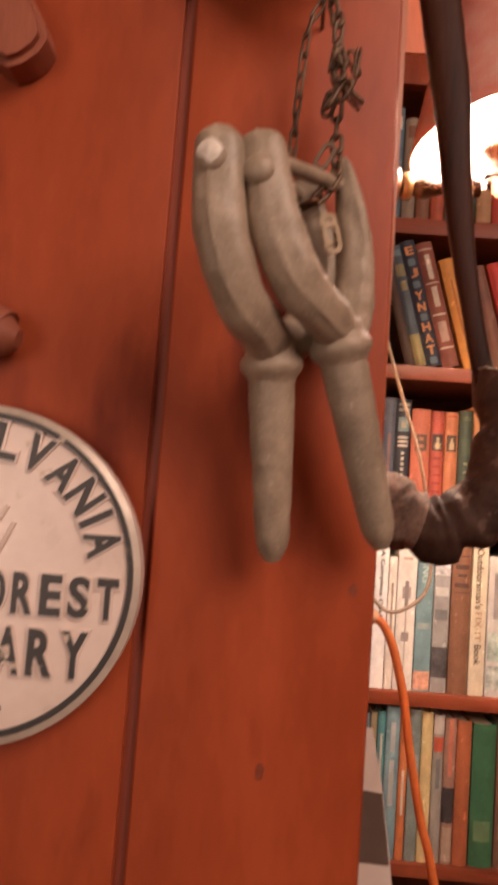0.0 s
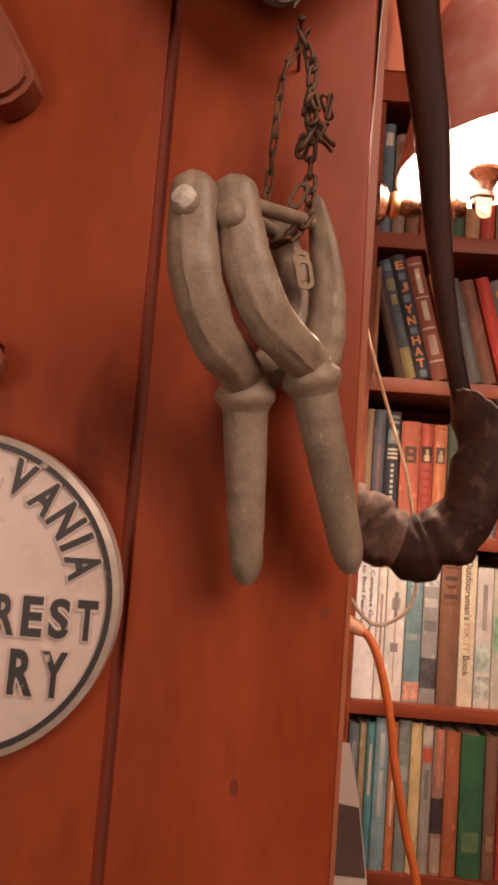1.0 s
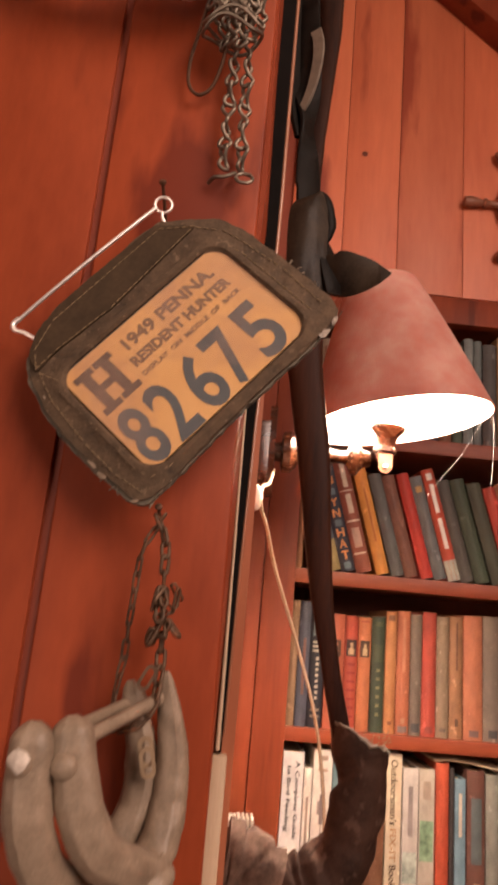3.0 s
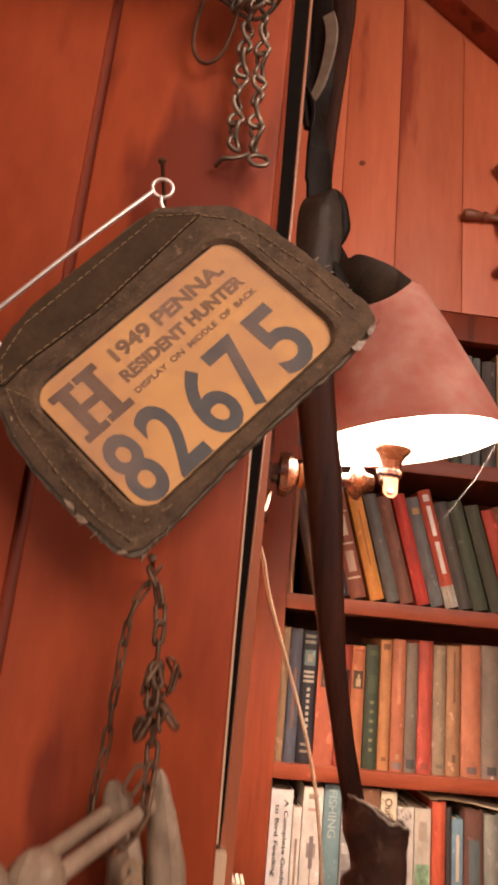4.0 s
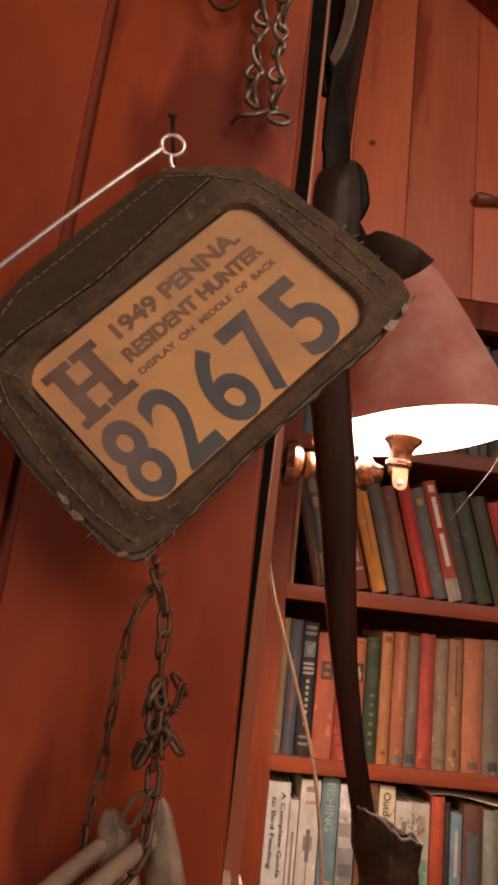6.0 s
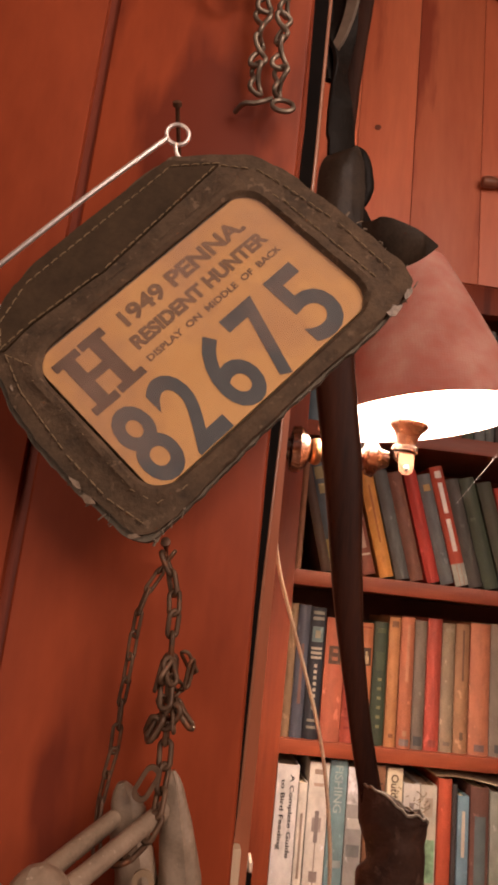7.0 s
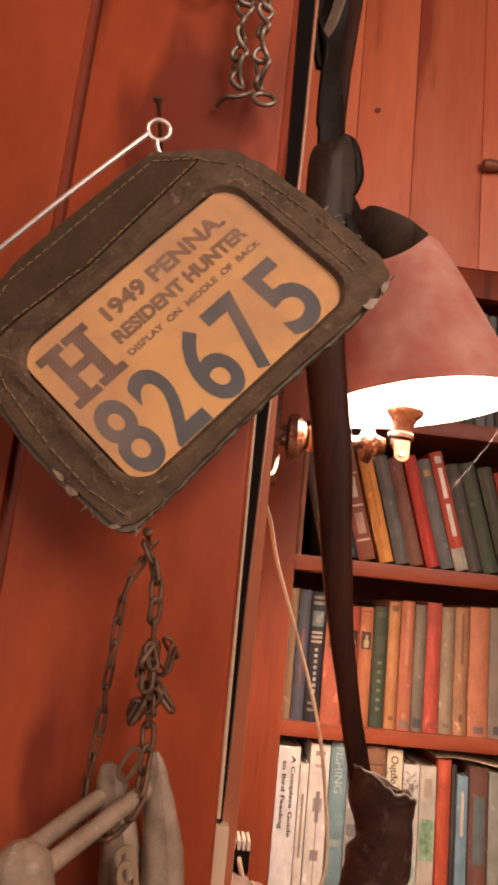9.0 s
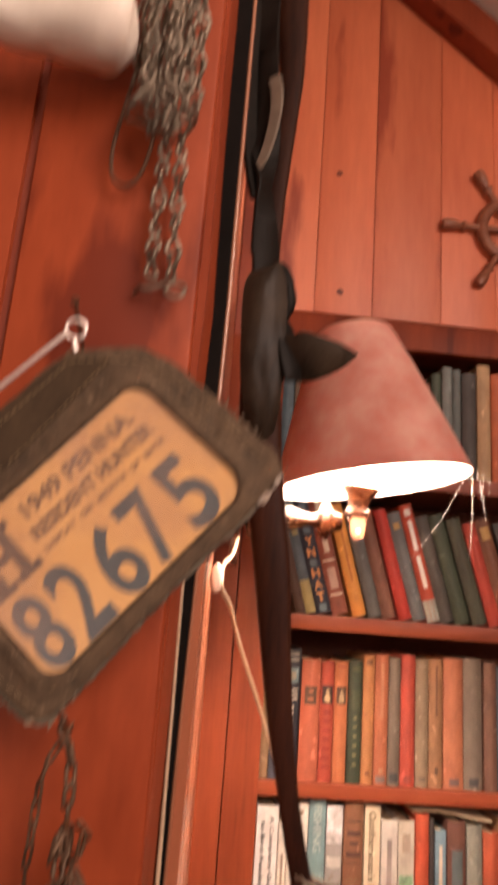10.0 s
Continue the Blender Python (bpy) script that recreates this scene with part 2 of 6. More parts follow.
def shade_cloth():
    """Dusty woven cloth, rose-brown, letting some of the bulb's light through."""
    m, n, l, bsdf = tree("dusty_rose_shade_cloth")
    co = n.new("ShaderNodeTexCoord")
    big = n.new("ShaderNodeTexNoise")
    big.inputs["Scale"].default_value, big.inputs["Detail"].default_value = 55, 9
    l.new(co.outputs["Object"], big.inputs["Vector"])
    ramp = n.new("ShaderNodeValToRGB")
    e = ramp.color_ramp.elements
    e[0].position, e[0].color = 0.30, (0.74, 0.37, 0.30, 1)
    e[1].position, e[1].color = 0.72, (0.80, 0.53, 0.43, 1)
    l.new(big.outputs[0], ramp.inputs[0])
    weave = None
    for axis in ("X", "Z"):
        w = n.new("ShaderNodeTexWave")
        w.bands_direction = axis
        w.inputs["Scale"].default_value, w.inputs["Distortion"].default_value, w.inputs["Detail"].default_value = 105, 7.0, 4
        l.new(co.outputs["Object"], w.inputs["Vector"])
        if weave is None:
            weave = w
        else:
            mul = n.new("ShaderNodeMath")
            mul.operation = "ADD"
            l.new(weave.outputs["Fac"], mul.inputs[0])
            l.new(w.outputs["Fac"], mul.inputs[1])
            weave = mul
    bu = n.new("ShaderNodeBump")
    bu.inputs["Strength"].default_value, bu.inputs["Distance"].default_value = 0.2, 0.0003
    l.new(weave.outputs[0], bu.inputs["Height"])
    thread = n.new("ShaderNodeMapRange")
    thread.inputs["From Max"].default_value = 2.0
    thread.inputs["To Min"].default_value, thread.inputs["To Max"].default_value = 0.95, 1.03
    l.new(weave.outputs[0], thread.inputs["Value"])
    dusty = n.new("ShaderNodeHueSaturation")
    l.new(thread.outputs[0], dusty.inputs["Value"])
    l.new(ramp.outputs[0], dusty.inputs["Color"])
    l.new(dusty.outputs[0], bsdf.inputs["Base Color"])
    bsdf.inputs["Roughness"].default_value = 0.9
    l.new(bu.outputs[0], bsdf.inputs["Normal"])
    tr = n.new("ShaderNodeBsdfTranslucent")
    tr.inputs["Color"].default_value = (0.80, 0.27, 0.18, 1)
    mix = n.new("ShaderNodeMixShader")
    worn = n.new("ShaderNodeTexNoise")
    worn.inputs["Scale"].default_value, worn.inputs["Detail"].default_value, worn.inputs["Roughness"].default_value = 17, 7, 0.7
    l.new(co.outputs["Object"], worn.inputs["Vector"])
    thin = n.new("ShaderNodeMapRange")
    thin.inputs["From Min"].default_value, thin.inputs["From Max"].default_value = 0.36, 0.68
    thin.inputs["To Min"].default_value, thin.inputs["To Max"].default_value = 0.30, 0.72
    l.new(worn.outputs[0], thin.inputs["Value"])
    gaps = n.new("ShaderNodeMath")
    gaps.operation = "MULTIPLY_ADD"
    gaps.inputs[1].default_value, gaps.use_clamp = -0.035, True
    l.new(weave.outputs[0], gaps.inputs[0])
    l.new(thin.outputs[0], gaps.inputs[2])
    l.new(gaps.outputs[0], mix.inputs[0])
    l.new(bsdf.outputs[0], mix.inputs[1])
    l.new(tr.outputs[0], mix.inputs[2])
    l.new(mix.outputs[0], n["Material Output"].inputs["Surface"])
    return m


SHADE = shade_cloth()
SHADE_LINING = surface("white_shade_lining", (0.80, 0.76, 0.68), (0.86, 0.82, 0.75), 0.8, 40, vary=0.0)
_cloth = {}


def cloth(rgb):
    """Book cloth or jacket of one colour, scuffed."""
    key = tuple(round(v, 3) for v in rgb)
    if key not in _cloth:
        low = [v * 0.60 for v in rgb]
        worn = [min(v * 1.25 + 0.03, 0.85) for v in rgb]
        _cloth[key] = surface("book_cloth", low, rgb, 0.66, 22, (2, 2, 1.2), bump=0.3, fine=420, vary=0.14, spots=worn, spot_scale=34, spot_size=0.645, distance=0.0004)
    return _cloth[key]


_pictures = {}


def picture(rgb):
    """A printed picture of one main colour, with darker and paler forms in it."""
    key = tuple(round(v, 3) for v in rgb)
    if key not in _pictures:
        _pictures[key] = surface("printed_picture", [v * 0.28 for v in rgb], [min(v * 1.9 + 0.05, 0.85) for v in rgb], 0.45, 42, (1, 1, 0.8), bump=0.0, fine=150, coat=0.2, vary=0.1)
    return _pictures[key]


# ---- mesh helpers ----
def part(name, bm, material, parent=None, label="", smooth=True):
    """Links a bmesh as one mesh object, under a thing or part where one is given; meshes are in world metres unless the parent is moved."""
    me = bpy.data.meshes.new(name)
    bm.normal_update()
    bm.to_mesh(me)
    bm.free()
    me.materials.append(material)
    if smooth:
        me.polygons.foreach_set("use_smooth", [True] * len(me.polygons))
        me.set_sharp_from_angle(angle=radians(38))
    ob = new(name, me)
    if parent is not None:
        ob.parent = parent
        ob.matrix_parent_inverse = base_of(parent).inverted()
    if label:
        tagged(ob, label)
    return ob


_bases = {}


def base_of(ob):
    return _bases.get(ob.name, Matrix.Identity(4))


def thing(name, at, label, category, group="", kind=""):
    """An Empty at a thing's base, whose parts are given in world metres."""
    ob = new(name)
    ob.location = at
    ob.empty_display_size = 0.01
    _bases[ob.name] = Matrix.Translation(at)
    return tagged(ob, label, category, group, kind)


def box(bm, x0, x1, y0, y1, z0, z1, bevel=0.0, m=None):
    vs = [bm.verts.new((x, y, z)) for x in (x0, x1) for y in (y0, y1) for z in (z0, z1)]
    fs = [bm.faces.new([vs[i] for i in q]) for q in ((0, 1, 3, 2), (4, 6, 7, 5), (0, 4, 5, 1), (2, 3, 7, 6), (0, 2, 6, 4), (1, 5, 7, 3))]
    if bevel:
        es = list({e for f in fs for e in f.edges})
        out = bmesh.ops.bevel(bm, geom=es, offset=bevel, segments=2, profile=0.6, affect="EDGES")
        vs = list({v for f in out["faces"] for v in f.verts} | {v for v in vs if v.is_valid})
    if m is not None:
        bmesh.ops.transform(bm, matrix=m, verts=[v for v in vs if v.is_valid])
    return bm


def boxed(x0, x1, y0, y1, z0, z1, bevel=0.0):
    return box(bmesh.new(), x0, x1, y0, y1, z0, z1, bevel)


def smooth_path(pts, n):
    """n points on a Catmull-Rom curve through pts (tuples of any length)."""
    p = np.array(pts, float)
    p = np.vstack([2 * p[0] - p[1], p, 2 * p[-1] - p[-2]])
    out = []
    for s in np.linspace(0, len(p) - 3 - 1e-6, n):
        i, u = int(s), s - int(s)
        a, b, c, d = p[i:i + 4]
        out.append(0.5 * (2 * b + (c - a) * u + (2 * a - 5 * b + 4 * c - d) * u * u + (3 * b - a - 3 * c + d) * u ** 3))
    return np.array(out)


def tube(bm, pts, radius, seg=10, flat=1.0, ref=(0, 1, 0), rough=0.0, rough_scale=60.0, caps=True, closed=False, seam=0.0, square=1.0):
    """A tube along pts; radius one number or one a point. flat: size along ref against the size across it. rough: uneven skin. seam: a casting ridge along it."""
    p = [Vector(v[:3]) for v in pts]
    r = [radius] * len(p) if isinstance(radius, (int, float)) else list(radius)
    rings = []
    count = len(p)
    for i, c in enumerate(p):
        ahead = (p[(i + 1) % count] - p[i - 1]) if closed else (p[min(i + 1, count - 1)] - p[max(i - 1, 0)])
        ahead.normalize()
        v = Vector(ref) - ahead * ahead.dot(Vector(ref))
        v = v.normalized() if v.length > 1e-5 else ahead.orthogonal().normalized()
        u = v.cross(ahead)
        ring = []
        for k in range(seg):
            a = 2 * math.pi * k / seg
            ca, sa = math.cos(a), math.sin(a)
            if square != 1.0:
                ca, sa = math.copysign(abs(ca) ** square, ca), math.copysign(abs(sa) ** square, sa)
            q = c + (u * ca + v * (sa * flat)) * r[i]
            if seam:
                q += (q - c).normalized() * seam * math.exp(-((a - 4.95) / 0.13) ** 2)
            if rough:
                q += (q - c).normalized() * rough * noise.fractal(q * rough_scale, 1.0, 2.0, 3)
            ring.append(bm.verts.new(q))
        rings.append(ring)
    pairs = list(zip(rings, rings[1:])) + ([(rings[-1], rings[0])] if closed else [])
    for a, b in pairs:
        for k in range(seg):
            bm.faces.new((a[k], a[(k + 1) % seg], b[(k + 1) % seg], b[k]))
    if caps and not closed:
        bm.faces.new(rings[0][::-1])
        bm.faces.new(rings[-1])
    return bm


def lathe(bm, profile, a, b, seg=20):
    """Turns a profile of (way along a to b, radius) round the line from a to b."""
    a, b = Vector(a), Vector(b)
    axis = b - a
    pts = [a + axis * s for s, _ in profile]
    return tube(bm, pts, [max(r, 1e-4) for _, r in profile], seg, ref=axis.orthogonal())


def ribbon(bm, pts, wide, thick, across):
    """A flat strip along pts; across: one direction, or one a point."""
    p = [Vector(v) for v in pts]
    rings = []
    for i, c in enumerate(p):
        w = wide[i] if isinstance(wide, (list, tuple)) else wide
        ahead = (p[min(i + 1, len(p) - 1)] - p[max(i - 1, 0)]).normalized()
        s = Vector(across[i] if isinstance(across, list) else across)
        s = (s - ahead * ahead.dot(s)).normalized()
        t = ahead.cross(s)
        rings.append([bm.verts.new(c + s * a * w / 2 + t * b * thick / 2) for a, b in ((-1, -0.6), (-0.9, -1), (0.9, -1), (1, -0.6), (1, 0.6), (0.9, 1), (-0.9, 1), (-1, 0.6))])
    for a, b in zip(rings, rings[1:]):
        for k in range(8):
            bm.faces.new((a[k], a[(k + 1) % 8], b[(k + 1) % 8], b[k]))
    bm.faces.new(rings[0][::-1])
    bm.faces.new(rings[-1])
    return bm


def slab(bm, outline, z0, z1, m=None, holes=None):
    """A plate between z0 and z1 from a closed outline in x and y."""
    lo = [bm.verts.new((x, y, z0)) for x, y in outline]
    hi = [bm.verts.new((x, y, z1)) for x, y in outline]
    n = len(outline)
    for k in range(n):
        bm.faces.new((lo[k], lo[(k + 1) % n], hi[(k + 1) % n], hi[k]))
    bm.faces.new(hi)
    bm.faces.new(lo[::-1])
    if m is not None:
        bmesh.ops.transform(bm, matrix=m, verts=lo + hi)
    return bm


def band(bm, outer, inner, z0, z1, m=None, top=None):
    """A flat frame between two closed outlines with the same number of points."""
    n = len(outer)
    top = z1 if top is None else top
    rows = [[bm.verts.new((x, y, z)) for x, y in o] for o, z in ((outer, z0), (outer, z1), (inner, top), (inner, z0))]
    for a, b in zip(rows, rows[1:] + rows[:1]):
        for k in range(n):
            bm.faces.new((a[k], a[(k + 1) % n], b[(k + 1) % n], b[k]))
    if m is not None:
        bmesh.ops.transform(bm, matrix=m, verts=[v for r in rows for v in r])
    return bm


def rounded(outline, n=90, jitter=0.0, seed=1):
    """n points at even steps along a closed outline, each moved at random by up to jitter."""
    rnd = random.Random(seed)
    p = [Vector((x, y)) for x, y in outline]
    lengths = [(p[(i + 1) % len(p)] - p[i]).length for i in range(len(p))]
    total, out = sum(lengths), []
    for k in range(n):
        s, i = total * k / n, 0
        while s > lengths[i]:
            s -= lengths[i]
            i += 1
        q = p[i].lerp(p[(i + 1) % len(p)], s / lengths[i])
        out.append((q.x + rnd.uniform(-jitter, jitter), q.y + rnd.uniform(-jitter, jitter)))
    soft = []
    for k in range(n):
        a, b, c = out[k - 1], out[k], out[(k + 1) % n]
        soft.append(((a[0] + 2 * b[0] + c[0]) / 4, (a[1] + 2 * b[1] + c[1]) / 4))
    return soft


def corners(x0, x1, y0, y1, r, step=6):
    """A rectangle with round corners, anticlockwise."""
    out = []
    for cx, cy, a0 in ((x1 - r, y1 - r, 0), (x0 + r, y1 - r, 90), (x0 + r, y0 + r, 180), (x1 - r, y0 + r, 270)):
        for k in range(step + 1):
            a = radians(a0 + 90 * k / step)
            out.append((cx + r * math.cos(a), cy + r * math.sin(a)))
    return out


def lettering(words, wide, high, deep, m, bold=0.0, bevel=0.0):
    """The words in the built-in font as a bmesh that fills wide x high from the origin, laid by m."""
    cu = bpy.data.curves.new("lettering", "FONT")
    cu.body, cu.extrude, cu.offset, cu.resolution_u = words, 0.02, bold, 4
    ob = bpy.data.objects.new("lettering", cu)
    scene.collection.objects.link(ob)
    me = bpy.data.meshes.new_from_object(ob.evaluated_get(bpy.context.evaluated_depsgraph_get()))
    bpy.data.objects.remove(ob)
    bm = bmesh.new()
    bm.from_mesh(me)
    bpy.data.meshes.remove(me)
    xs, ys = [v.co.x for v in bm.verts], [v.co.y for v in bm.verts]
    x0, y0, sx, sy = min(xs), min(ys), wide / (max(xs) - min(xs)), high / (max(ys) - min(ys))
    for v in bm.verts:
        v.co = m @ Vector(((v.co.x - x0) * sx, (v.co.y - y0) * sy, v.co.z / 0.02 * deep))
    return bm


def axes(origin, x, y):
    """The matrix whose x and y run along x and y, with its origin there."""
    x = Vector(x).normalized()
    y = (Vector(y) - x * x.dot(Vector(y))).normalized()
    m = Matrix((x, y, x.cross(y))).transposed().to_4x4()
    m.translation = origin
    return m


# ---- structure ----
WALL = 0.288           # face of the near board wall
EDGE = 0.0555          # its free end
BOARD_END = ((0.0, 0.0562), (1.52, 0.0560), (1.60, 0.0551), (1.67, 0.0540), (1.75, 0.0532), (1.84, 0.0530), (3.0, 0.0525))   # height and place of the end board's wavy edge
FACE = 1.225           # front of the built-in bookcase
BACK_WALL = 1.215      # face of the boards over the bookcase


def side_x(y):
    """Face of the side wall that runs back from the near wall's end to the bookcase."""
    return 0.0712 + (y - 0.374) * 0.0317


wall_near = thing("wall_near", (-0.9, WALL + 0.02, 0), "near wall of wide upright red-stained boards", "wall", kind="structure")
part("batten", boxed(-2.5, EDGE - 0.004, WALL + 0.0125, WALL + 0.030, 0, 3.0), RED_EDGE, wall_near)
part("tongue", boxed(-0.0455, -0.0365, WALL + 0.0042, WALL + 0.0124, 0, 3.0), RED_EDGE, wall_near)

wall_side = thing("wall_side", (0.1, 0.8, 0), "narrow red-stained side wall between the board wall and the bookcase", "wall", kind="structure")
bm = bmesh.new()
slab(bm, [(side_x(0.374) - 0.001, 0.374), (side_x(1.24), 1.24), (side_x(1.24) - 0.03, 1.24), (side_x(0.374) - 0.014, 0.374)], 0, 3.3)
part("panel", bm, SIDE_VARNISH, wall_side, smooth=False)

floor = part("floor", boxed(-2.5, 2.2, -2.6, 1.6, -0.05, 0.0), FLOOR_WOOD)
tagged(floor, "dark wooden floor", "floor", kind="structure")
for name, dims in (("wall_west", (-2.56, -2.5, -2.6, 1.6, 0, 3.0)), ("wall_east", (1.9, 1.96, -2.6, 1.6, 0, 3.0)), ("wall_south", (-2.5, 1.9, -2.66, -2.6, 0, 3.0)), ("wall_north", (-2.5, 1.9, 1.50, 1.56, 0, 3.9))):
    tagged(part(name, boxed(*dims), RED_BOARD), "plain red-stained board wall", "wall", kind="structure")
ceiling = bmesh.new()
box(ceiling, -2.5, 2.2, -2.66, 0.318, 3.0, 3.05)
SLOPE = -0.874
for y0, y1 in ((0.3185, 1.56),):
    for x0, x1 in ((-0.4, 1.96),):
        z = [3.264 + SLOPE * (x - 0.431) for x in (x0, x1)]
        vs = [ceiling.verts.new(c) for c in ((x0, y0, z[0]), (x1, y0, z[1]), (x1, y1, z[1]), (x0, y1, z[0]), (x0, y0, z[0] + 0.05), (x1, y0, z[1] + 0.05), (x1, y1, z[1] + 0.05), (x0, y1, z[0] + 0.05))]
        for q in ((0, 1, 2, 3), (4, 7, 6, 5), (0, 4, 5, 1), (1, 5, 6, 2), (2, 6, 7, 3), (3, 7, 4, 0)):
            ceiling.faces.new([vs[i] for i in q])
tagged(part("ceiling", ceiling, PLASTER, smooth=False), "pale ceiling, sloping down over the book nook", "ceiling", kind="structure")
bm = bmesh.new()
rafter_m = axes((0.0, BACK_WALL - 0.062, 3.154 - SLOPE * 0.431), (1, 0, SLOPE), (0, 1, 0))
box(bm, -0.5, 1.9, 0, 0.06, 0, 0.070, 0.004, rafter_m)
tagged(part("rafter", bm, FRAME_WOOD), "sloping red-stained rafter along the gable wall", "rafter", kind="structure")

wall_back = thing("wall_back", (0.6, BACK_WALL + 0.02, 2.36), "gable wall of upright knotty orange-red pine boards", "wall", kind="structure")
part("backing", boxed(0.1, 1.9, BACK_WALL + 0.014, BACK_WALL + 0.024, 2.30, 3.9), RED_EDGE, wall_back)

part("bead", tube(bmesh.new(), [(0.0632, 0.3725, 1.60), (0.0640, 0.3725, 1.70), (0.0660, 0.3725, 1.80), (0.0693, 0.3725, 1.88), (0.0704, 0.3725, 1.96), (0.0708, 0.3725, 2.3), (0.0708, 0.3725, 3.0)], [0.0010, 0.0010, 0.0012, 0.0016, 0.0017, 0.0014, 0.0014], 14), PALE_BEAD, wall_side, "glossy varnished corner bead")

# slim black strip and pale wooden stile behind the free end of the near wall
strip = thing("black_strip", (0.06, 0.372, 1.59), "black strip standing upright on the side wall's end", "strip")
bm = bmesh.new()
rows = [[bm.verts.new(c) for c in ((x0, 0.3665, z), (x1, 0.3665, z), (x1, 0.3735, z), (x0, 0.3735, z))] for z, x0, x1 in ((1.590, 0.0606, 0.0622), (1.70, 0.0594, 0.0630), (1.80, 0.0582, 0.0650), (1.88, 0.0576, 0.0682), (1.95, 0.0572, 0.0692), (2.62, 0.0570, 0.0694))]
for a, b in zip(rows, rows[1:]):
    for k in range(4):
        bm.faces.new((a[k], a[(k + 1) % 4], b[(k + 1) % 4], b[k]))
bm.faces.new(rows[0][::-1])
bm.faces.new(rows[-1])
part("bar", bm, BLACK_BAR, strip, smooth=False)
part("edge_bead", tube(bmesh.new(), [(0.0598, 0.3660, 1.592), (0.0590, 0.3660, 1.70), (0.0580, 0.3660, 1.80), (0.0574, 0.3660, 1.90)], [0.0014, 0.0009, 0.0008, 0.0006], 8), PALE_WOOD, strip, "thin pale wooden edge of the strip")
stile = thing("wooden_stile", (0.06, 0.372, 0.0), "pale bare wooden stile below the black strip", "stile")
part("post", boxed(0.0560, 0.0660, 0.3645, 0.3735, 0.0, 1.589, 0.002), PALE_WOOD, stile)


# ---- bookcase ----
SHELVES = ((2.042, 0.030), (1.762, 0.027), (1.477, 0.024), (1.172, 0.024), (0.880, 0.022), (0.585, 0.022), (0.30, 0.022))
bookcase = thing("bookcase", (0.8, 1.36, 0.0), "built-in red-stained wooden bookcase full of old books", "bookcase")
part("filler", boxed(0.094, 0.1432, FACE - 0.002, FACE + 0.018, 0.0, 2.2975, 0.0012), FRAME_WOOD, bookcase)
part("face_frame", boxed(0.1445, 0.205, FACE - 0.004, FACE + 0.018, 0.0, 2.2975, 0.0018), FRAME_WOOD, bookcase)
part("side_panel", boxed(0.186, 0.204, FACE + 0.0185, 1.46, 0.0, 2.30), FRAME_WOOD, bookcase)
part("side_panel", boxed(1.50, 1.52, FACE + 0.0005, 1.46, 0.0, 2.30), FRAME_WOOD, bookcase)
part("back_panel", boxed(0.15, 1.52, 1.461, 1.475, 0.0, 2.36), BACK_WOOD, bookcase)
part("top_rail", boxed(0.1445, 1.52, FACE - 0.008, FACE + 0.016, 2.298, 2.358, 0.002), FRAME_WOOD, bookcase)
part("top_board", boxed(0.15, 1.52, FACE + 0.0165, 1.46, 2.325, 2.345), FRAME_WOOD, bookcase)
for top, thick in SHELVES:
    part("shelf", boxed(0.2045, 1.4995, FACE + 0.004, 1.46, top - thick, top, 0.0015), SHELF_WOOD, bookcase)


def book(x0, x1, z, high, colour, lean=0.0, deep=0.0, label="", bars=(), out=0.0, soft=False):
    """A book on a shelf: cover with rounded spine, page block, and title blocks on the spine (start, end, share of width, colour), from the top."""
    w = x1 - x0 - 0.0008
    d = deep or 0.150
    bm = bmesh.new()
    arc = 0.0015 if soft else min(0.006, w * 0.22)
    outer = [(-w / 2, d)] + [(-w / 2 + w * k / 6, 0.004 - arc * math.sin(math.pi * k / 6)) for k in range(7)] + [(w / 2, d)]
    t = min(0.0024, w * 0.16)
    inner = [(w / 2 - t, d)] + [(w / 2 - t - (w - 2 * t) * k / 6, 0.0065 - arc * math.sin(math.pi * k / 6)) for k in range(7)] + [(-w / 2 + t, d)]
    slab(bm, outer + inner, 0.0, high)
    cover = part("book", bm, cloth(colour))
    cover.matrix_world = Matrix.Translation((x0 + (x1 - x0) / 2, FACE + 0.014 + out, z)) @ Matrix.Rotation(radians(lean), 4, "Y")
    tagged(cover, label or "old cloth-bound book upright on the shelf", "book", "books in the bookcase")
    pages = boxed(-w / 2 + t + 0.0002, w / 2 - t - 0.0002, 0.010, d - 0.004, 0.003, high - 0.0045)
    ob = part("page_block", pages, PAGES)
    ob.parent = cover
    for z0, z1, share, ink in bars:
        bm = bmesh.new()
        hw = w / 2 * share
        xs = [-hw + 2 * hw * k / 4 for k in range(5)]
        ys = [0.004 - arc * math.sin(math.pi * (0.5 + x / w)) - 0.0003 for x in xs]
        slab(bm, list(zip(xs, ys)) + list(zip(xs[::-1], [y + 0.001 for y in ys[::-1]])), high * (1 - z1), high * (1 - z0))
        b = part("title_block", bm, picture(ink) if soft and share >= 0.8 and z1 - z0 > 0.1 else cloth(ink))
        b.parent = cover
    return cover


def spine_words(cover, words, along, tall, top, shift, ink, down=True, deep=0.0003, front=0.0022):
    """Words on a spine that read downwards, starting at height top."""
    m = axes((shift, front, top), (0, 0, -1), (1, 0, 0))
    ob = part("title", lettering(words, along, tall, deep, m, 0.012), cloth(ink), smooth=False)
    ob.parent = cover
    return ob


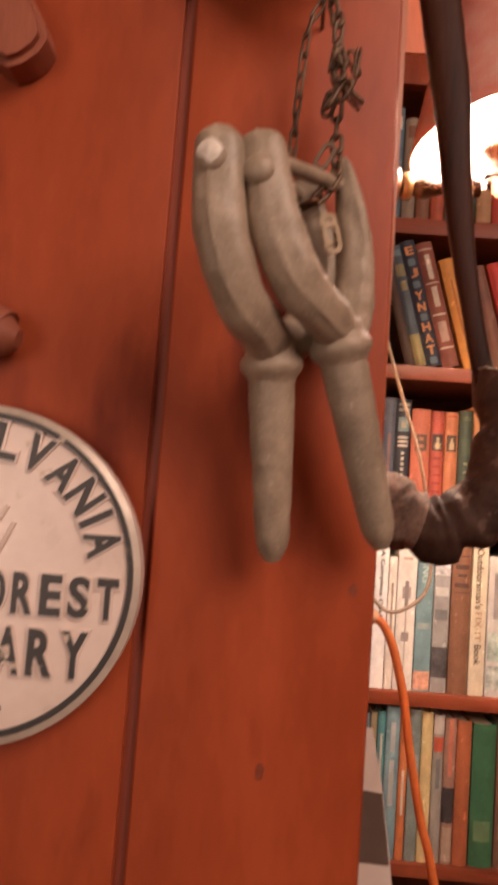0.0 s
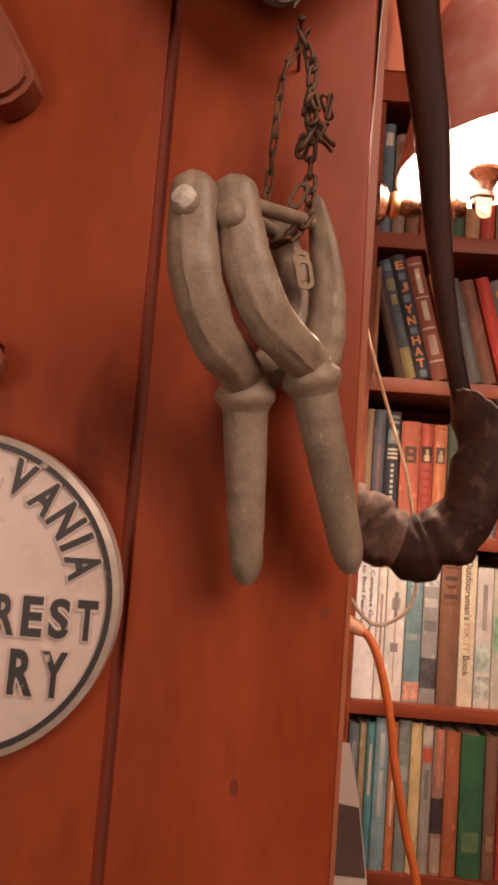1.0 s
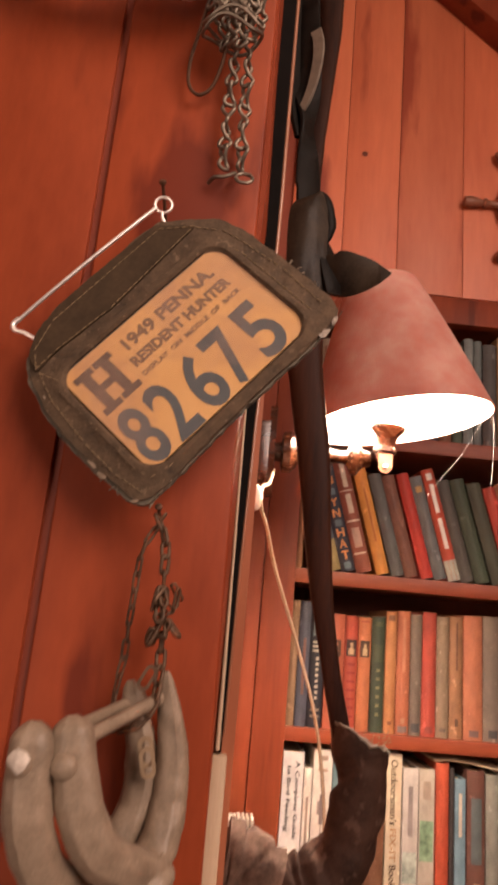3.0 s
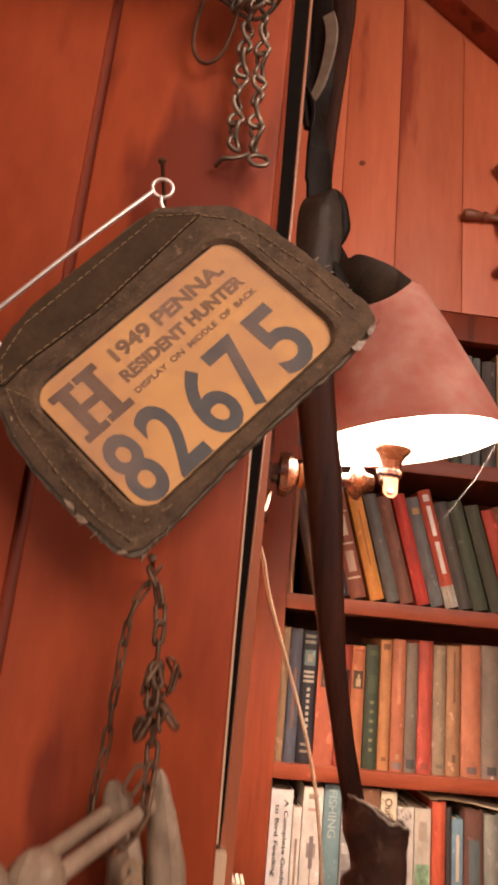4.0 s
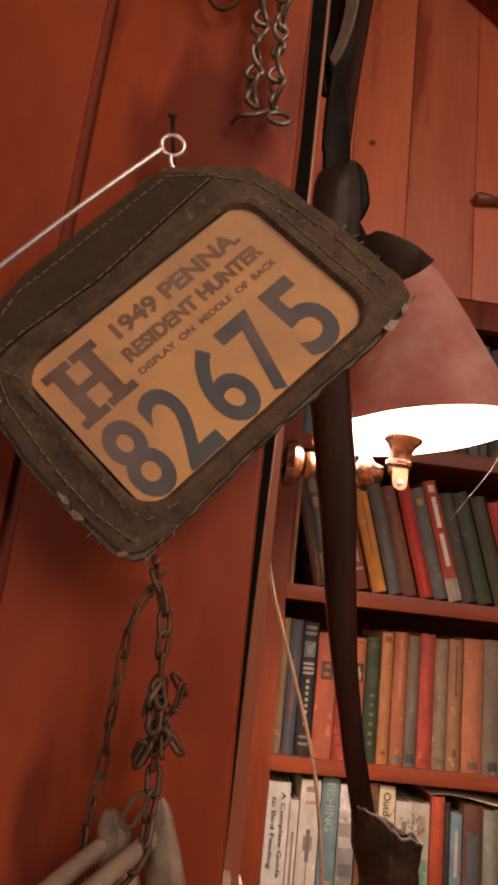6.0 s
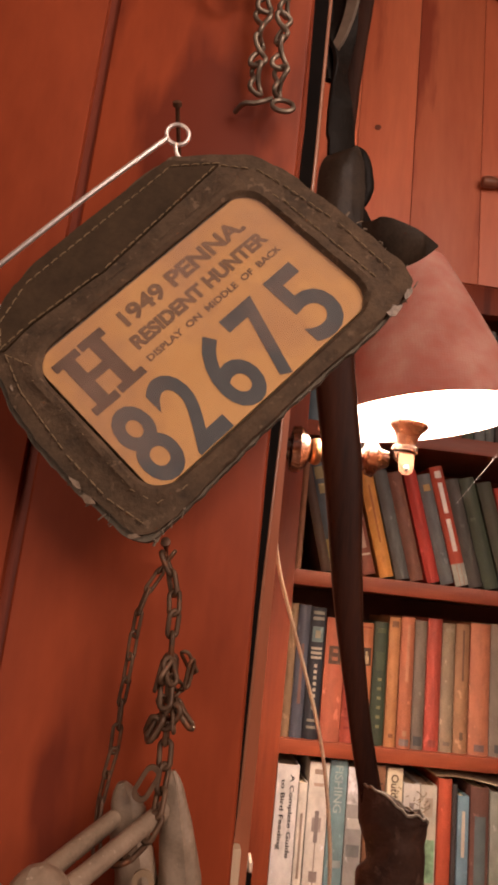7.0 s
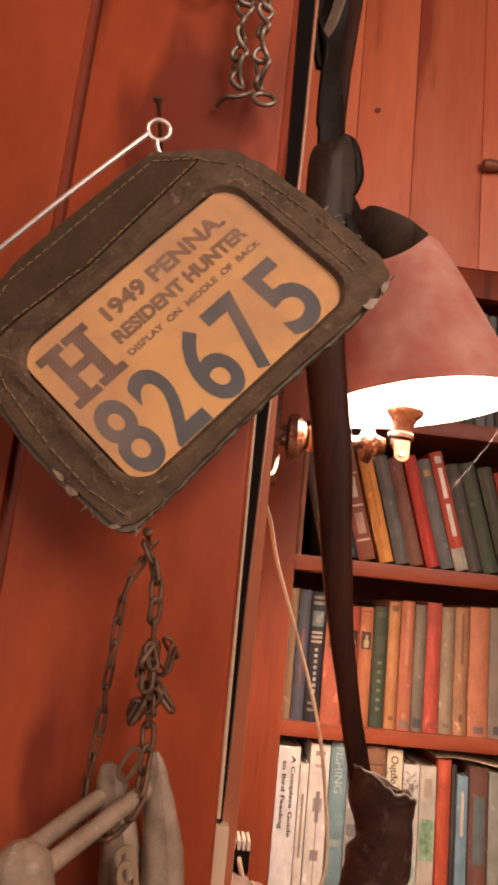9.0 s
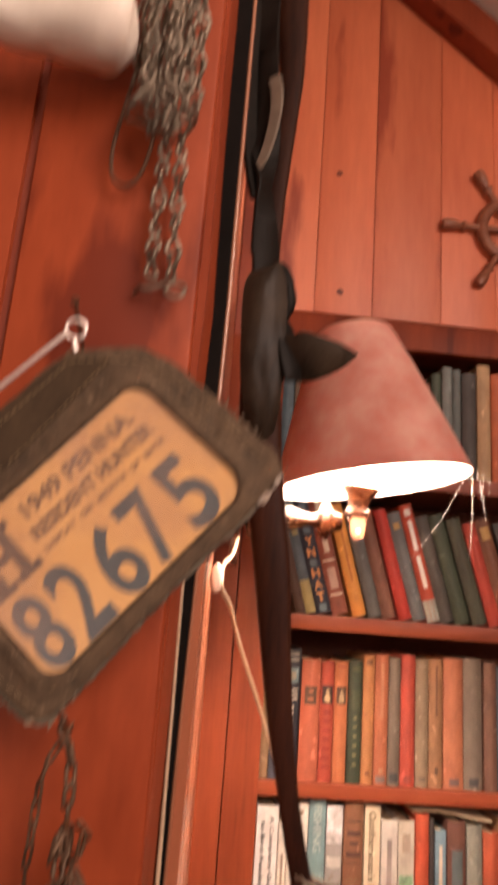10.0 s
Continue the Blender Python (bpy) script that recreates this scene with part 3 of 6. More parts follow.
GOLD, PALE, BLACK, RUST = (0.50, 0.33, 0.12), (0.62, 0.54, 0.42), (0.03, 0.028, 0.026), (0.42, 0.09, 0.04)
GREEN, TEAL, NAVY, SLATE = (0.045, 0.09, 0.05), (0.10, 0.24, 0.24), (0.028, 0.034, 0.05), (0.115, 0.125, 0.12)
ORANGE, RED, TAN, TAUPE = (0.52, 0.15, 0.06), (0.46, 0.06, 0.035), (0.42, 0.24, 0.12), (0.26, 0.20, 0.14)
AMBER, BROWN, WHITE, CREAM = (0.58, 0.27, 0.06), (0.20, 0.085, 0.045), (0.84, 0.81, 0.75), (0.76, 0.66, 0.46)
bar1 = lambda ink, a=0.08, b=0.2, s=0.6: ((a, b, s, ink),)  # noqa: E731

ORANGE_INK, TEAL_INK = (0.70, 0.28, 0.08), (0.10, 0.16, 0.19)

# top row
z = SHELVES[0][0]
for x0, x1, high, colour, bars in ((0.207, 0.230, 0.222, (0.10, 0.16, 0.19), bar1(PALE)), (0.232, 0.257, 0.202, TAUPE, bar1(BROWN)), (0.259, 0.285, 0.212, BROWN, bar1(GOLD)), (0.287, 0.312, 0.20, RUST, bar1(PALE)),
                                   (0.314, 0.345, 0.215, SLATE, ()), (0.347, 0.372, 0.20, GREEN, bar1(GOLD)), (0.374, 0.402, 0.19, TAN, ()), (0.404, 0.43, 0.205, RED, bar1(GOLD)), (0.432, 0.456, 0.21, TAUPE, ()),
                                   (0.458, 0.482, 0.20, NAVY, bar1(PALE)), (0.484, 0.510, 0.195, BROWN, ()), (0.512, 0.533, 0.218, (0.07, 0.10, 0.07), ()), (0.535, 0.556, 0.235, (0.20, 0.24, 0.23), ()),
                                   (0.557, 0.574, 0.232, (0.15, 0.19, 0.18), ()), (0.576, 0.606, 0.226, (0.08, 0.08, 0.075), ()), (0.608, 0.636, 0.246, (0.52, 0.36, 0.20), ()), (0.638, 0.662, 0.23, ORANGE, ()),
                                   (0.664, 0.69, 0.22, BROWN, ()), (0.692, 0.72, 0.235, SLATE, ()), (0.722, 0.75, 0.21, RED, ())):
    book(x0, x1, z, high, colour, bars=bars)
# second row: leaning to the side wall
z = SHELVES[1][0]
book(0.208, 0.219, z, 0.215, (0.30, 0.13, 0.06), 0, label="thin brown book upright at the shelf's end")
lean = -15.5
x = 0.2775
for wide, high, colour, bars in ((0.020, 0.200, (0.075, 0.040, 0.025), ()), (0.024, 0.236, (0.07, 0.10, 0.12), ((0.04, 0.09, 0.6, (0.14, 0.22, 0.24)), (0.16, 0.26, 0.7, (0.22, 0.20, 0.10)), (0.30, 0.38, 0.5, (0.26, 0.23, 0.11)), (0.47, 0.66, 0.6, (0.09, 0.13, 0.16)), (0.74, 1.0, 0.9, (0.34, 0.29, 0.12)))),
                                 (0.030, 0.245, NAVY, ()),
                                 (0.032, 0.243, (0.24, 0.075, 0.045), ((0.05, 0.065, 0.8, (0.5, 0.36, 0.28)), (0.10, 0.30, 0.30, PALE), (0.325, 0.335, 0.8, PALE), (0.36, 0.52, 0.34, PALE), (0.575, 0.59, 0.8, PALE), (0.64, 0.80, 0.5, (0.46, 0.32, 0.25)), (0.84, 0.855, 0.8, PALE))),
                                 (0.027, 0.215, AMBER, ((0.2, 0.7, 0.12, (0.36, 0.13, 0.03)),)), (0.026, 0.205, SLATE, ()), (0.027, 0.205, (0.20, 0.09, 0.06), ()), (0.025, 0.212, (0.46, 0.045, 0.03), ()),
                                 (0.026, 0.208, (0.15, 0.17, 0.17), ((0.1, 0.16, 0.5, GOLD),)), (0.026, 0.226, (0.52, 0.09, 0.045), ((0.04, 0.1, 0.5, WHITE), (0.14, 0.40, 0.34, WHITE), (0.45, 0.72, 0.34, WHITE), (0.82, 1.0, 1.0, (0.40, 0.42, 0.36)))),
                                 (0.028, 0.205, (0.075, 0.075, 0.065), ()), (0.030, 0.21, (0.055, 0.08, 0.05), ()), (0.029, 0.205, (0.065, 0.075, 0.05), ()), (0.027, 0.20, RED, ()), (0.03, 0.21, BROWN, bar1(GOLD)),
                                 (0.026, 0.205, SLATE, ()), (0.026, 0.2, RUST, ())):
    step = wide / math.cos(radians(lean))
    leaning = book(x - wide, x, z + (wide / 2) * math.sin(radians(-lean)), high, colour, lean, bars=bars, label="old book leaning with its row against the shelf's end", out=random.uniform(0, 0.006))
    if colour == NAVY:
        for at, c, ink in ((0.05, "E", ORANGE_INK), (0.14, "", TEAL_INK), (0.23, "J", ORANGE_INK), (0.32, "", TEAL_INK), (0.41, "Y", ORANGE_INK), (0.50, "N", ORANGE_INK), (0.58, "", TEAL_INK), (0.66, "H", ORANGE_INK), (0.75, "A", ORANGE_INK), (0.84, "T", ORANGE_INK), (0.92, "", TEAL_INK)):
            m = axes((-0.0078, -0.0018, high * (1 - at) - 0.0165), (1, 0, 0), (0, 0, 1))
            ob = part("title", lettering(c, 0.0156, 0.0165, 0.0003, m, 0.03) if c else slab(bmesh.new(), corners(0.001, 0.0146, 0.001, 0.0145, 0.003, 3), -0.0003, 0.0003, m), cloth(ink), smooth=False)
            ob.parent = leaning
    x += step + 0.0012
# third row: old readers, upright
z = SHELVES[2][0]
DARK_TITLE = (0.10, 0.05, 0.025)
row3 = ((0.2075, 0.2225, 0.225, (0.36, 0.22, 0.11), ()), (0.223, 0.245, 0.224, (0.10, 0.11, 0.14), ((0.3, 0.75, 0.25, (0.24, 0.12, 0.09)),)),
        (0.2455, 0.2735, 0.222, (0.022, 0.024, 0.032), ((0.03, 0.055, 0.75, (0.32, 0.29, 0.24)), (0.075, 0.10, 0.75, (0.32, 0.29, 0.24)), (0.15, 0.27, 0.72, (0.18, 0.26, 0.26)), (0.18, 0.24, 0.35, (0.44, 0.38, 0.26)), (0.31, 0.33, 0.7, PALE), (0.345, 0.365, 0.7, PALE), (0.38, 0.40, 0.7, PALE)) + tuple((0.44 + 0.045 * k, 0.465 + 0.045 * k, 0.2, PALE) for k in range(8)) + ((0.85, 0.87, 0.6, (0.36, 0.30, 0.22)), (0.90, 0.92, 0.6, (0.36, 0.30, 0.22)))),
        (0.2745, 0.310, 0.206, (0.56, 0.15, 0.075), ((0.23, 0.38, 0.62, DARK_TITLE), (0.255, 0.285, 0.22, (0.44, 0.16, 0.08)), (0.32, 0.35, 0.3, (0.44, 0.16, 0.08)))),
        (0.311, 0.336, 0.204, (0.50, 0.085, 0.045), ((0.03, 0.045, 0.7, RUST), (0.21, 0.36, 0.8, (0.05, 0.025, 0.02)), (0.29, 0.345, 0.5, (0.60, 0.46, 0.26)), (0.24, 0.29, 0.22, (0.60, 0.46, 0.26))) + tuple((0.42 + 0.075 * k, 0.44 + 0.075 * k, 0.6, (0.34, 0.035, 0.02)) for k in range(7))),
        (0.337, 0.3615, 0.204, (0.56, 0.19, 0.075), ((0.03, 0.045, 0.7, RUST), (0.21, 0.36, 0.75, DARK_TITLE), (0.28, 0.345, 0.4, (0.60, 0.46, 0.26)), (0.24, 0.29, 0.16, (0.60, 0.46, 0.26)))),
        (0.3625, 0.388, 0.208, (0.05, 0.075, 0.04), ((0.05, 0.09, 0.6, (0.10, 0.12, 0.05)), (0.25, 0.40, 0.6, (0.075, 0.10, 0.05))) + tuple((0.46 + 0.075 * k, 0.485 + 0.075 * k, 0.28, (0.26, 0.24, 0.11)) for k in range(6))),
        (0.389, 0.410, 0.219, (0.54, 0.24, 0.09), ((0.03, 0.08, 0.6, (0.22, 0.09, 0.03)), (0.9, 0.93, 0.4, (0.30, 0.12, 0.05)))),
        (0.411, 0.436, 0.222, (0.54, 0.18, 0.085), ((0.06, 0.5, 0.22, (0.60, 0.26, 0.14)), (0.87, 0.91, 0.3, (0.62, 0.32, 0.18)), (0.93, 0.98, 0.7, (0.26, 0.20, 0.18)))), (0.437, 0.459, 0.218, (0.24, 0.19, 0.14), ((0.90, 0.97, 0.7, (0.09, 0.09, 0.09)),)),
        (0.460, 0.487, 0.224, (0.54, 0.085, 0.05), ((0.92, 0.97, 0.5, (0.34, 0.07, 0.05)),)), (0.488, 0.512, 0.218, (0.36, 0.27, 0.17), ((0.04, 0.07, 0.6, (0.42, 0.33, 0.22)), (0.92, 0.95, 0.5, (0.22, 0.17, 0.12)))),
        (0.513, 0.539, 0.22, (0.44, 0.23, 0.11), ((0.05, 0.45, 0.14, (0.22, 0.10, 0.05)), (0.84, 0.90, 0.25, (0.20, 0.11, 0.06)))), (0.540, 0.577, 0.224, (0.54, 0.20, 0.10), ((0.92, 0.97, 0.5, (0.20, 0.13, 0.12)),)),
        (0.578, 0.613, 0.226, (0.25, 0.20, 0.15), ((0.91, 0.97, 0.5, (0.08, 0.08, 0.08)),)), (0.616, 0.64, 0.222, (0.22, 0.11, 0.07), ()), (0.641, 0.668, 0.215, (0.10, 0.14, 0.17), ()), (0.67, 0.70, 0.22, ORANGE, ()), (0.702, 0.73, 0.21, TAUPE, ()))
# Covers and print of this row darkened to 0.66 to offset the strong lamp.
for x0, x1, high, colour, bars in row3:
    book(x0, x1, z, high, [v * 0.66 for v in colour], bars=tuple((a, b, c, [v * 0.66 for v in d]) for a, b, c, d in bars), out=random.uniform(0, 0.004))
# fourth row: tall paperbacks and field books
z = SHELVES[3][0]
b = book(0.2085, 0.247, z, 0.262, WHITE, label="white paperback guide to feeding birds", soft=True)
spine_words(b, "A Complete Guide", 0.128, 0.0095, 0.247, 0.002, BLACK)
spine_words(b, "to Bird Feeding", 0.108, 0.0095, 0.239, -0.013, BLACK)
b = book(0.248, 0.263, z, 0.236, (0.80, 0.75, 0.64), label="thin white field guide paperback", soft=True, bars=((0.2, 0.62, 0.28, (0.34, 0.26, 0.2)),))
b = book(0.264, 0.299, z, 0.270, (0.80, 0.76, 0.66), label="cream paperback with a thin drawing on its spine", soft=True,
         bars=((0.04, 0.07, 0.5, (0.4, 0.3, 0.22)), (0.12, 0.14, 0.5, (0.45, 0.33, 0.25)), (0.28, 0.46, 0.2, (0.24, 0.20, 0.18)), (0.32, 0.40, 0.45, (0.32, 0.27, 0.24)), (0.46, 0.62, 0.06, (0.3, 0.25, 0.2)), (0.62, 0.68, 0.4, (0.36, 0.3, 0.26)), (0.68, 0.88, 0.05, (0.3, 0.25, 0.2))))
b = book(0.300, 0.330, z, 0.276, (0.18, 0.30, 0.31), label="teal paperback about fishing", soft=True, bars=((0.56, 0.6, 0.8, (0.32, 0.38, 0.36)), (0.87, 0.99, 1.0, (0.62, 0.22, 0.14))))
spine_words(b, "FISHING", 0.074, 0.014, 0.268, -0.007, (0.42, 0.52, 0.50))
book(0.331, 0.360, z, 0.268, (0.34, 0.33, 0.30), label="paperback with a grey photograph on its spine", soft=True, bars=((0.0, 0.22, 1.0, (0.60, 0.56, 0.48)), (0.3, 0.36, 0.8, (0.52, 0.5, 0.45)), (0.45, 0.52, 0.8, (0.2, 0.2, 0.19)), (0.7, 0.9, 1.0, (0.045, 0.042, 0.04)), (0.93, 1.0, 0.8, (0.3, 0.28, 0.26))))
book(0.362, 0.397, z, 0.275, (0.25, 0.115, 0.06), label="wide brown cloth book with dark lettering", bars=((0.1, 0.11, 0.7, (0.10, 0.045, 0.03)), (0.16, 0.19, 0.7, (0.09, 0.04, 0.03)), (0.22, 0.24, 0.45, (0.09, 0.04, 0.03)), (0.28, 0.31, 0.75, (0.09, 0.04, 0.03)), (0.34, 0.345, 0.7, (0.10, 0.045, 0.03))))
b = book(0.399, 0.427, z, 0.272, CREAM, label="cream book of outdoor repairs", soft=True)
spine_words(b, "Outdoorsman's", 0.108, 0.013, 0.262, -0.007, (0.12, 0.075, 0.04))
spine_words(b, "FIX-IT", 0.052, 0.011, 0.148, -0.006, (0.52, 0.30, 0.15))
spine_words(b, "Book", 0.036, 0.012, 0.090, -0.006, (0.14, 0.085, 0.05))
for x0, x1, high, colour, bars, soft in ((0.429, 0.458, 0.25, (0.60, 0.57, 0.50), ((0.12, 0.45, 0.3, (0.34, 0.30, 0.27)), (0.55, 0.75, 0.9, (0.30, 0.36, 0.30)), (0.78, 0.95, 0.9, (0.38, 0.42, 0.36))), True), (0.459, 0.488, 0.25, (0.56, 0.52, 0.42), ((0.08, 0.2, 0.5, (0.40, 0.34, 0.26)), (0.34, 0.6, 0.85, (0.16, 0.28, 0.16))), True),
                                         (0.490, 0.514, 0.263, (0.50, 0.09, 0.04), (), False), (0.515, 0.524, 0.255, (0.05, 0.045, 0.04), (), False), (0.525, 0.545, 0.238, (0.18, 0.30, 0.36), ((0.1, 0.4, 0.3, PALE),), True),
                                         (0.547, 0.580, 0.255, (0.15, 0.065, 0.045), ((0.18, 0.6, 0.6, (0.10, 0.13, 0.13)), (0.72, 0.78, 0.35, (0.5, 0.4, 0.25))), False), (0.582, 0.61, 0.25, (0.26, 0.27, 0.22), (), False), (0.612, 0.64, 0.24, RUST, (), False), (0.642, 0.67, 0.26, TAN, (), False), (0.672, 0.70, 0.25, SLATE, (), False)):
    book(x0, x1, z, high, colour, bars=bars, soft=soft)
flat = thing("paper_sheaf", (0.56, 1.26, 1.435), "thin curled paper booklet lying over the row of books", "booklet")
bm = bmesh.new()
pts = smooth_path([(0.486, 1.29, 1.4375), (0.52, 1.29, 1.4395), (0.56, 1.29, 1.4365), (0.60, 1.29, 1.4305), (0.63, 1.29, 1.4275)], 16)
ribbon(bm, pts, 0.09, 0.003, (0, 1, 0))
part("sheet", bm, PAGES, flat)
# fifth row
z = SHELVES[4][0]
for x0, x1, high, colour, bars in ((0.210, 0.229, 0.247, (0.13, 0.17, 0.19), ((0.12, 0.55, 0.4, (0.3, 0.32, 0.3)),)), (0.230, 0.242, 0.25, (0.34, 0.27, 0.15), ()), (0.243, 0.257, 0.252, (0.10, 0.30, 0.30), ((0.15, 0.5, 0.3, PALE),)),
                                   (0.258, 0.283, 0.262, (0.24, 0.38, 0.40), ((0.1, 0.3, 0.35, (0.5, 0.52, 0.48)), (0.35, 0.65, 0.35, (0.5, 0.52, 0.48)))), (0.284, 0.299, 0.256, (0.60, 0.20, 0.07), ((0.4, 0.7, 0.3, PALE),)), (0.300, 0.321, 0.26, (0.22, 0.27, 0.24), ((0.3, 0.4, 0.7, (0.36, 0.4, 0.36)),)),
                                   (0.322, 0.342, 0.257, (0.66, 0.52, 0.25), ()), (0.343, 0.362, 0.254, (0.36, 0.33, 0.28), ((0.0, 0.13, 1.0, (0.5, 0.45, 0.38)), (0.15, 0.25, 0.9, (0.6, 0.12, 0.06)), (0.3, 0.5, 0.4, (0.2, 0.2, 0.19)))),
                                   (0.363, 0.384, 0.25, (0.36, 0.20, 0.14), ((0.0, 0.4, 0.35, (0.6, 0.2, 0.12)), (0.48, 0.72, 1.0, (0.05, 0.04, 0.04)), (0.75, 0.98, 0.8, (0.46, 0.34, 0.24)))), (0.385, 0.411, 0.247, (0.44, 0.13, 0.05), ()), (0.413, 0.455, 0.244, (0.035, 0.13, 0.055), ((0.68, 0.82, 0.7, (0.13, 0.22, 0.10)),)),
                                   (0.457, 0.479, 0.245, (0.20, 0.10, 0.06), ((0.7, 0.8, 0.6, (0.36, 0.22, 0.12)),)), (0.481, 0.51, 0.24, (0.36, 0.045, 0.03), ()), (0.512, 0.54, 0.25, BROWN, ()), (0.542, 0.57, 0.24, TEAL, ()), (0.572, 0.60, 0.25, TAN, ()), (0.602, 0.63, 0.24, SLATE, ()), (0.632, 0.66, 0.25, RUST, ()), (0.662, 0.69, 0.24, GREEN, ())):
    book(x0, x1, z, high, colour, bars=bars)


# ---- wall lamp ----
wall_lamp = thing("wall_lamp", (side_x(0.76), 0.76, 1.872), "lit wall lamp, turned wooden arm, dusty rose cloth shade", "lamp")
SX = 0.1001
part("mounting_block", boxed(side_x(0.76) - 0.002, SX + 0.0015, 0.735, 0.785, 1.835, 1.905, 0.002), TURNED, wall_lamp)
bm = bmesh.new()
slab(bm, [(0.024 * math.cos(a), 0.060 * math.sin(a)) for a in [2 * math.pi * k / 32 for k in range(32)]], 0, 0.009, axes((SX + 0.002, 0.76, 1.872), (0.09, 1, 0), (0, 0, 1)))
part("backplate", bm, TURNED, wall_lamp, "oval turned wooden backplate")
bm = bmesh.new()
lathe(bm, [(0, 0.012), (0.08, 0.013), (0.1, 0.026), (0.17, 0.0275), (0.24, 0.02), (0.28, 0.011), (0.36, 0.009), (0.44, 0.013), (0.5, 0.0145), (0.56, 0.012), (0.66, 0.008), (0.76, 0.009), (0.8, 0.02), (0.86, 0.0225), (0.92, 0.012), (1, 0.009)], (SX + 0.008, 0.76, 1.872), (0.232, 0.756, 1.872), 24)
part("arm", bm, TURNED, wall_lamp, "varnished turned wooden arm")
part("collar", lathe(bmesh.new(), [(0, 0.0135), (0.3, 0.0155), (0.7, 0.0155), (1, 0.0135)], (0.143, 0.759, 1.872), (0.154, 0.759, 1.872)), BRASS, wall_lamp, "bright brass collar")
bm = lathe(bmesh.new(), [(0, 0.006), (0.10, 0.0115), (0.25, 0.0120), (0.29, 0.0150), (0.39, 0.0150), (0.44, 0.0118), (0.62, 0.0130), (0.78, 0.0160), (0.87, 0.0205), (0.93, 0.0225), (1, 0.0225)], (0.2475, 0.749, 1.868), (0.2515, 0.746, 1.915), 24)
socket = part("socket", bm, TURNED, wall_lamp, "flared turned wooden bulb socket")
bm = slab(bmesh.new(), [(-0.0085, 0.016), (-0.0085, 0.0)] + [(-0.0085 * math.cos(a), -0.0085 * math.sin(a)) for a in [math.pi * k / 12 for k in range(1, 12)]] + [(0.0085, 0.0), (0.0085, 0.016)], 0, 0.0024, axes((0.2465, 0.7349, 1.8600), (1, 0, 0), (0, 0, 1)))
clip = part("switch_plate", bm, surface("copper_plate", (0.22, 0.085, 0.045), (0.32, 0.13, 0.075), 0.5, 60, metal=0.2, vary=0.0), socket, "small copper switch plate")
part("screw", lathe(bmesh.new(), [(0, 0.0032), (0.7, 0.0032), (1, 0.001)], (0.2465, 0.7326, 1.860), (0.2465, 0.7306, 1.860), 12), PIN_STEEL, socket)
B = SHADE_BASE + Vector((0.000, 0, 0.075))
bm = lathe(bmesh.new(), [(0, 0.011), (0.2, 0.012), (0.4, 0.022), (0.62, 0.028), (0.82, 0.024), (0.95, 0.011), (1, 0.002)], (0.2545, 0.7435, 1.912), B + Vector((0.004, 0, 0.036)), 20)
bulb = part("bulb", bm, BULB, wall_lamp, "glowing light bulb")
bulb.visible_shadow = False
SM = Matrix.Translation(SHADE_BASE) @ Matrix.Rotation(SHADE_TILT, 4, "Y")
shade_profile = [(0.0, 0.1165), (0.25, 0.1005), (0.5, 0.0835), (0.75, 0.066), (0.94, 0.0515), (0.985, 0.0475), (1.0, 0.0445)]
for name, material, off, label in (("shade", SHADE, 0.0, "dusty rose-brown woven cloth shade"), ("shade_lining", SHADE_LINING, 0.0022, "white inner lining of the shade")):
    bm = bmesh.new()
    rings = []
    for s, r in shade_profile:
        wob = [1 + 0.006 * math.sin(3 * a) * (1 - s) for a in [2 * math.pi * k / 56 for k in range(56)]]
        rings.append([bm.verts.new(SM @ Vector(((r - off) * w * math.cos(2 * math.pi * k / 56), (r - off) * w * math.sin(2 * math.pi * k / 56), s * 0.19))) for k, w in enumerate(wob)])
    for a, b in zip(rings, rings[1:]):
        for k in range(56):
            f = (a[k], a[(k + 1) % 56], b[(k + 1) % 56], b[k])
            bm.faces.new(f if not off else f[::-1])
    bm.normal_update()
    bmesh.ops.solidify(bm, geom=bm.faces[:], thickness=0.001)
    part(name, bm, material, wall_lamp, label)
bm = bmesh.new()
top = [SM @ Vector((0.0445 * math.cos(a), 0.0445 * math.sin(a), 0.189)) for a in [2 * math.pi * k / 28 for k in range(28)]]
tube(bm, top, 0.0013, 6, closed=True)
hub = SM @ Vector((0, 0, 0.150))
for k in (0, 9, 19):
    tube(bm, [top[k], hub.lerp(top[k], 0.4) + Vector((0, 0, -0.012)), Vector((0.2535, 0.744, 1.912))], 0.0012, 6)
part("shade_wire", bm, BRASS, wall_lamp, "thin brass wire shade holder")

web = thing("cobweb", (0.34, 0.70, 1.89), "dusty cobweb threads hanging off the lamp shade", "cobweb")
bm = bmesh.new()
A = SM @ Vector((0.100, -0.055, 0.0))
for ox, dx, dy, dz, r in ((0.0, -0.088, -0.03, -0.125, 0.00010), (0.0, -0.012, -0.02, -0.105, 0.00016), (0.004, 0.006, -0.012, -0.06, 0.00014), (-0.006, 0.012, 0.01, -0.035, 0.00012), (0.012, -0.006, -0.01, -0.036, 0.00012), (0.016, 0.004, 0.0, -0.03, 0.00010), (-0.012, 0.010, 0.0, -0.022, 0.00012)):
    o = A + Vector((ox, 0, 0.003))
    tube(bm, [o, o + Vector((dx * 0.5 + 0.002, dy * 0.5, dz * 0.54)), o + Vector((dx, dy, dz))], r, 4)
part("threads", bm, COBWEB, web)

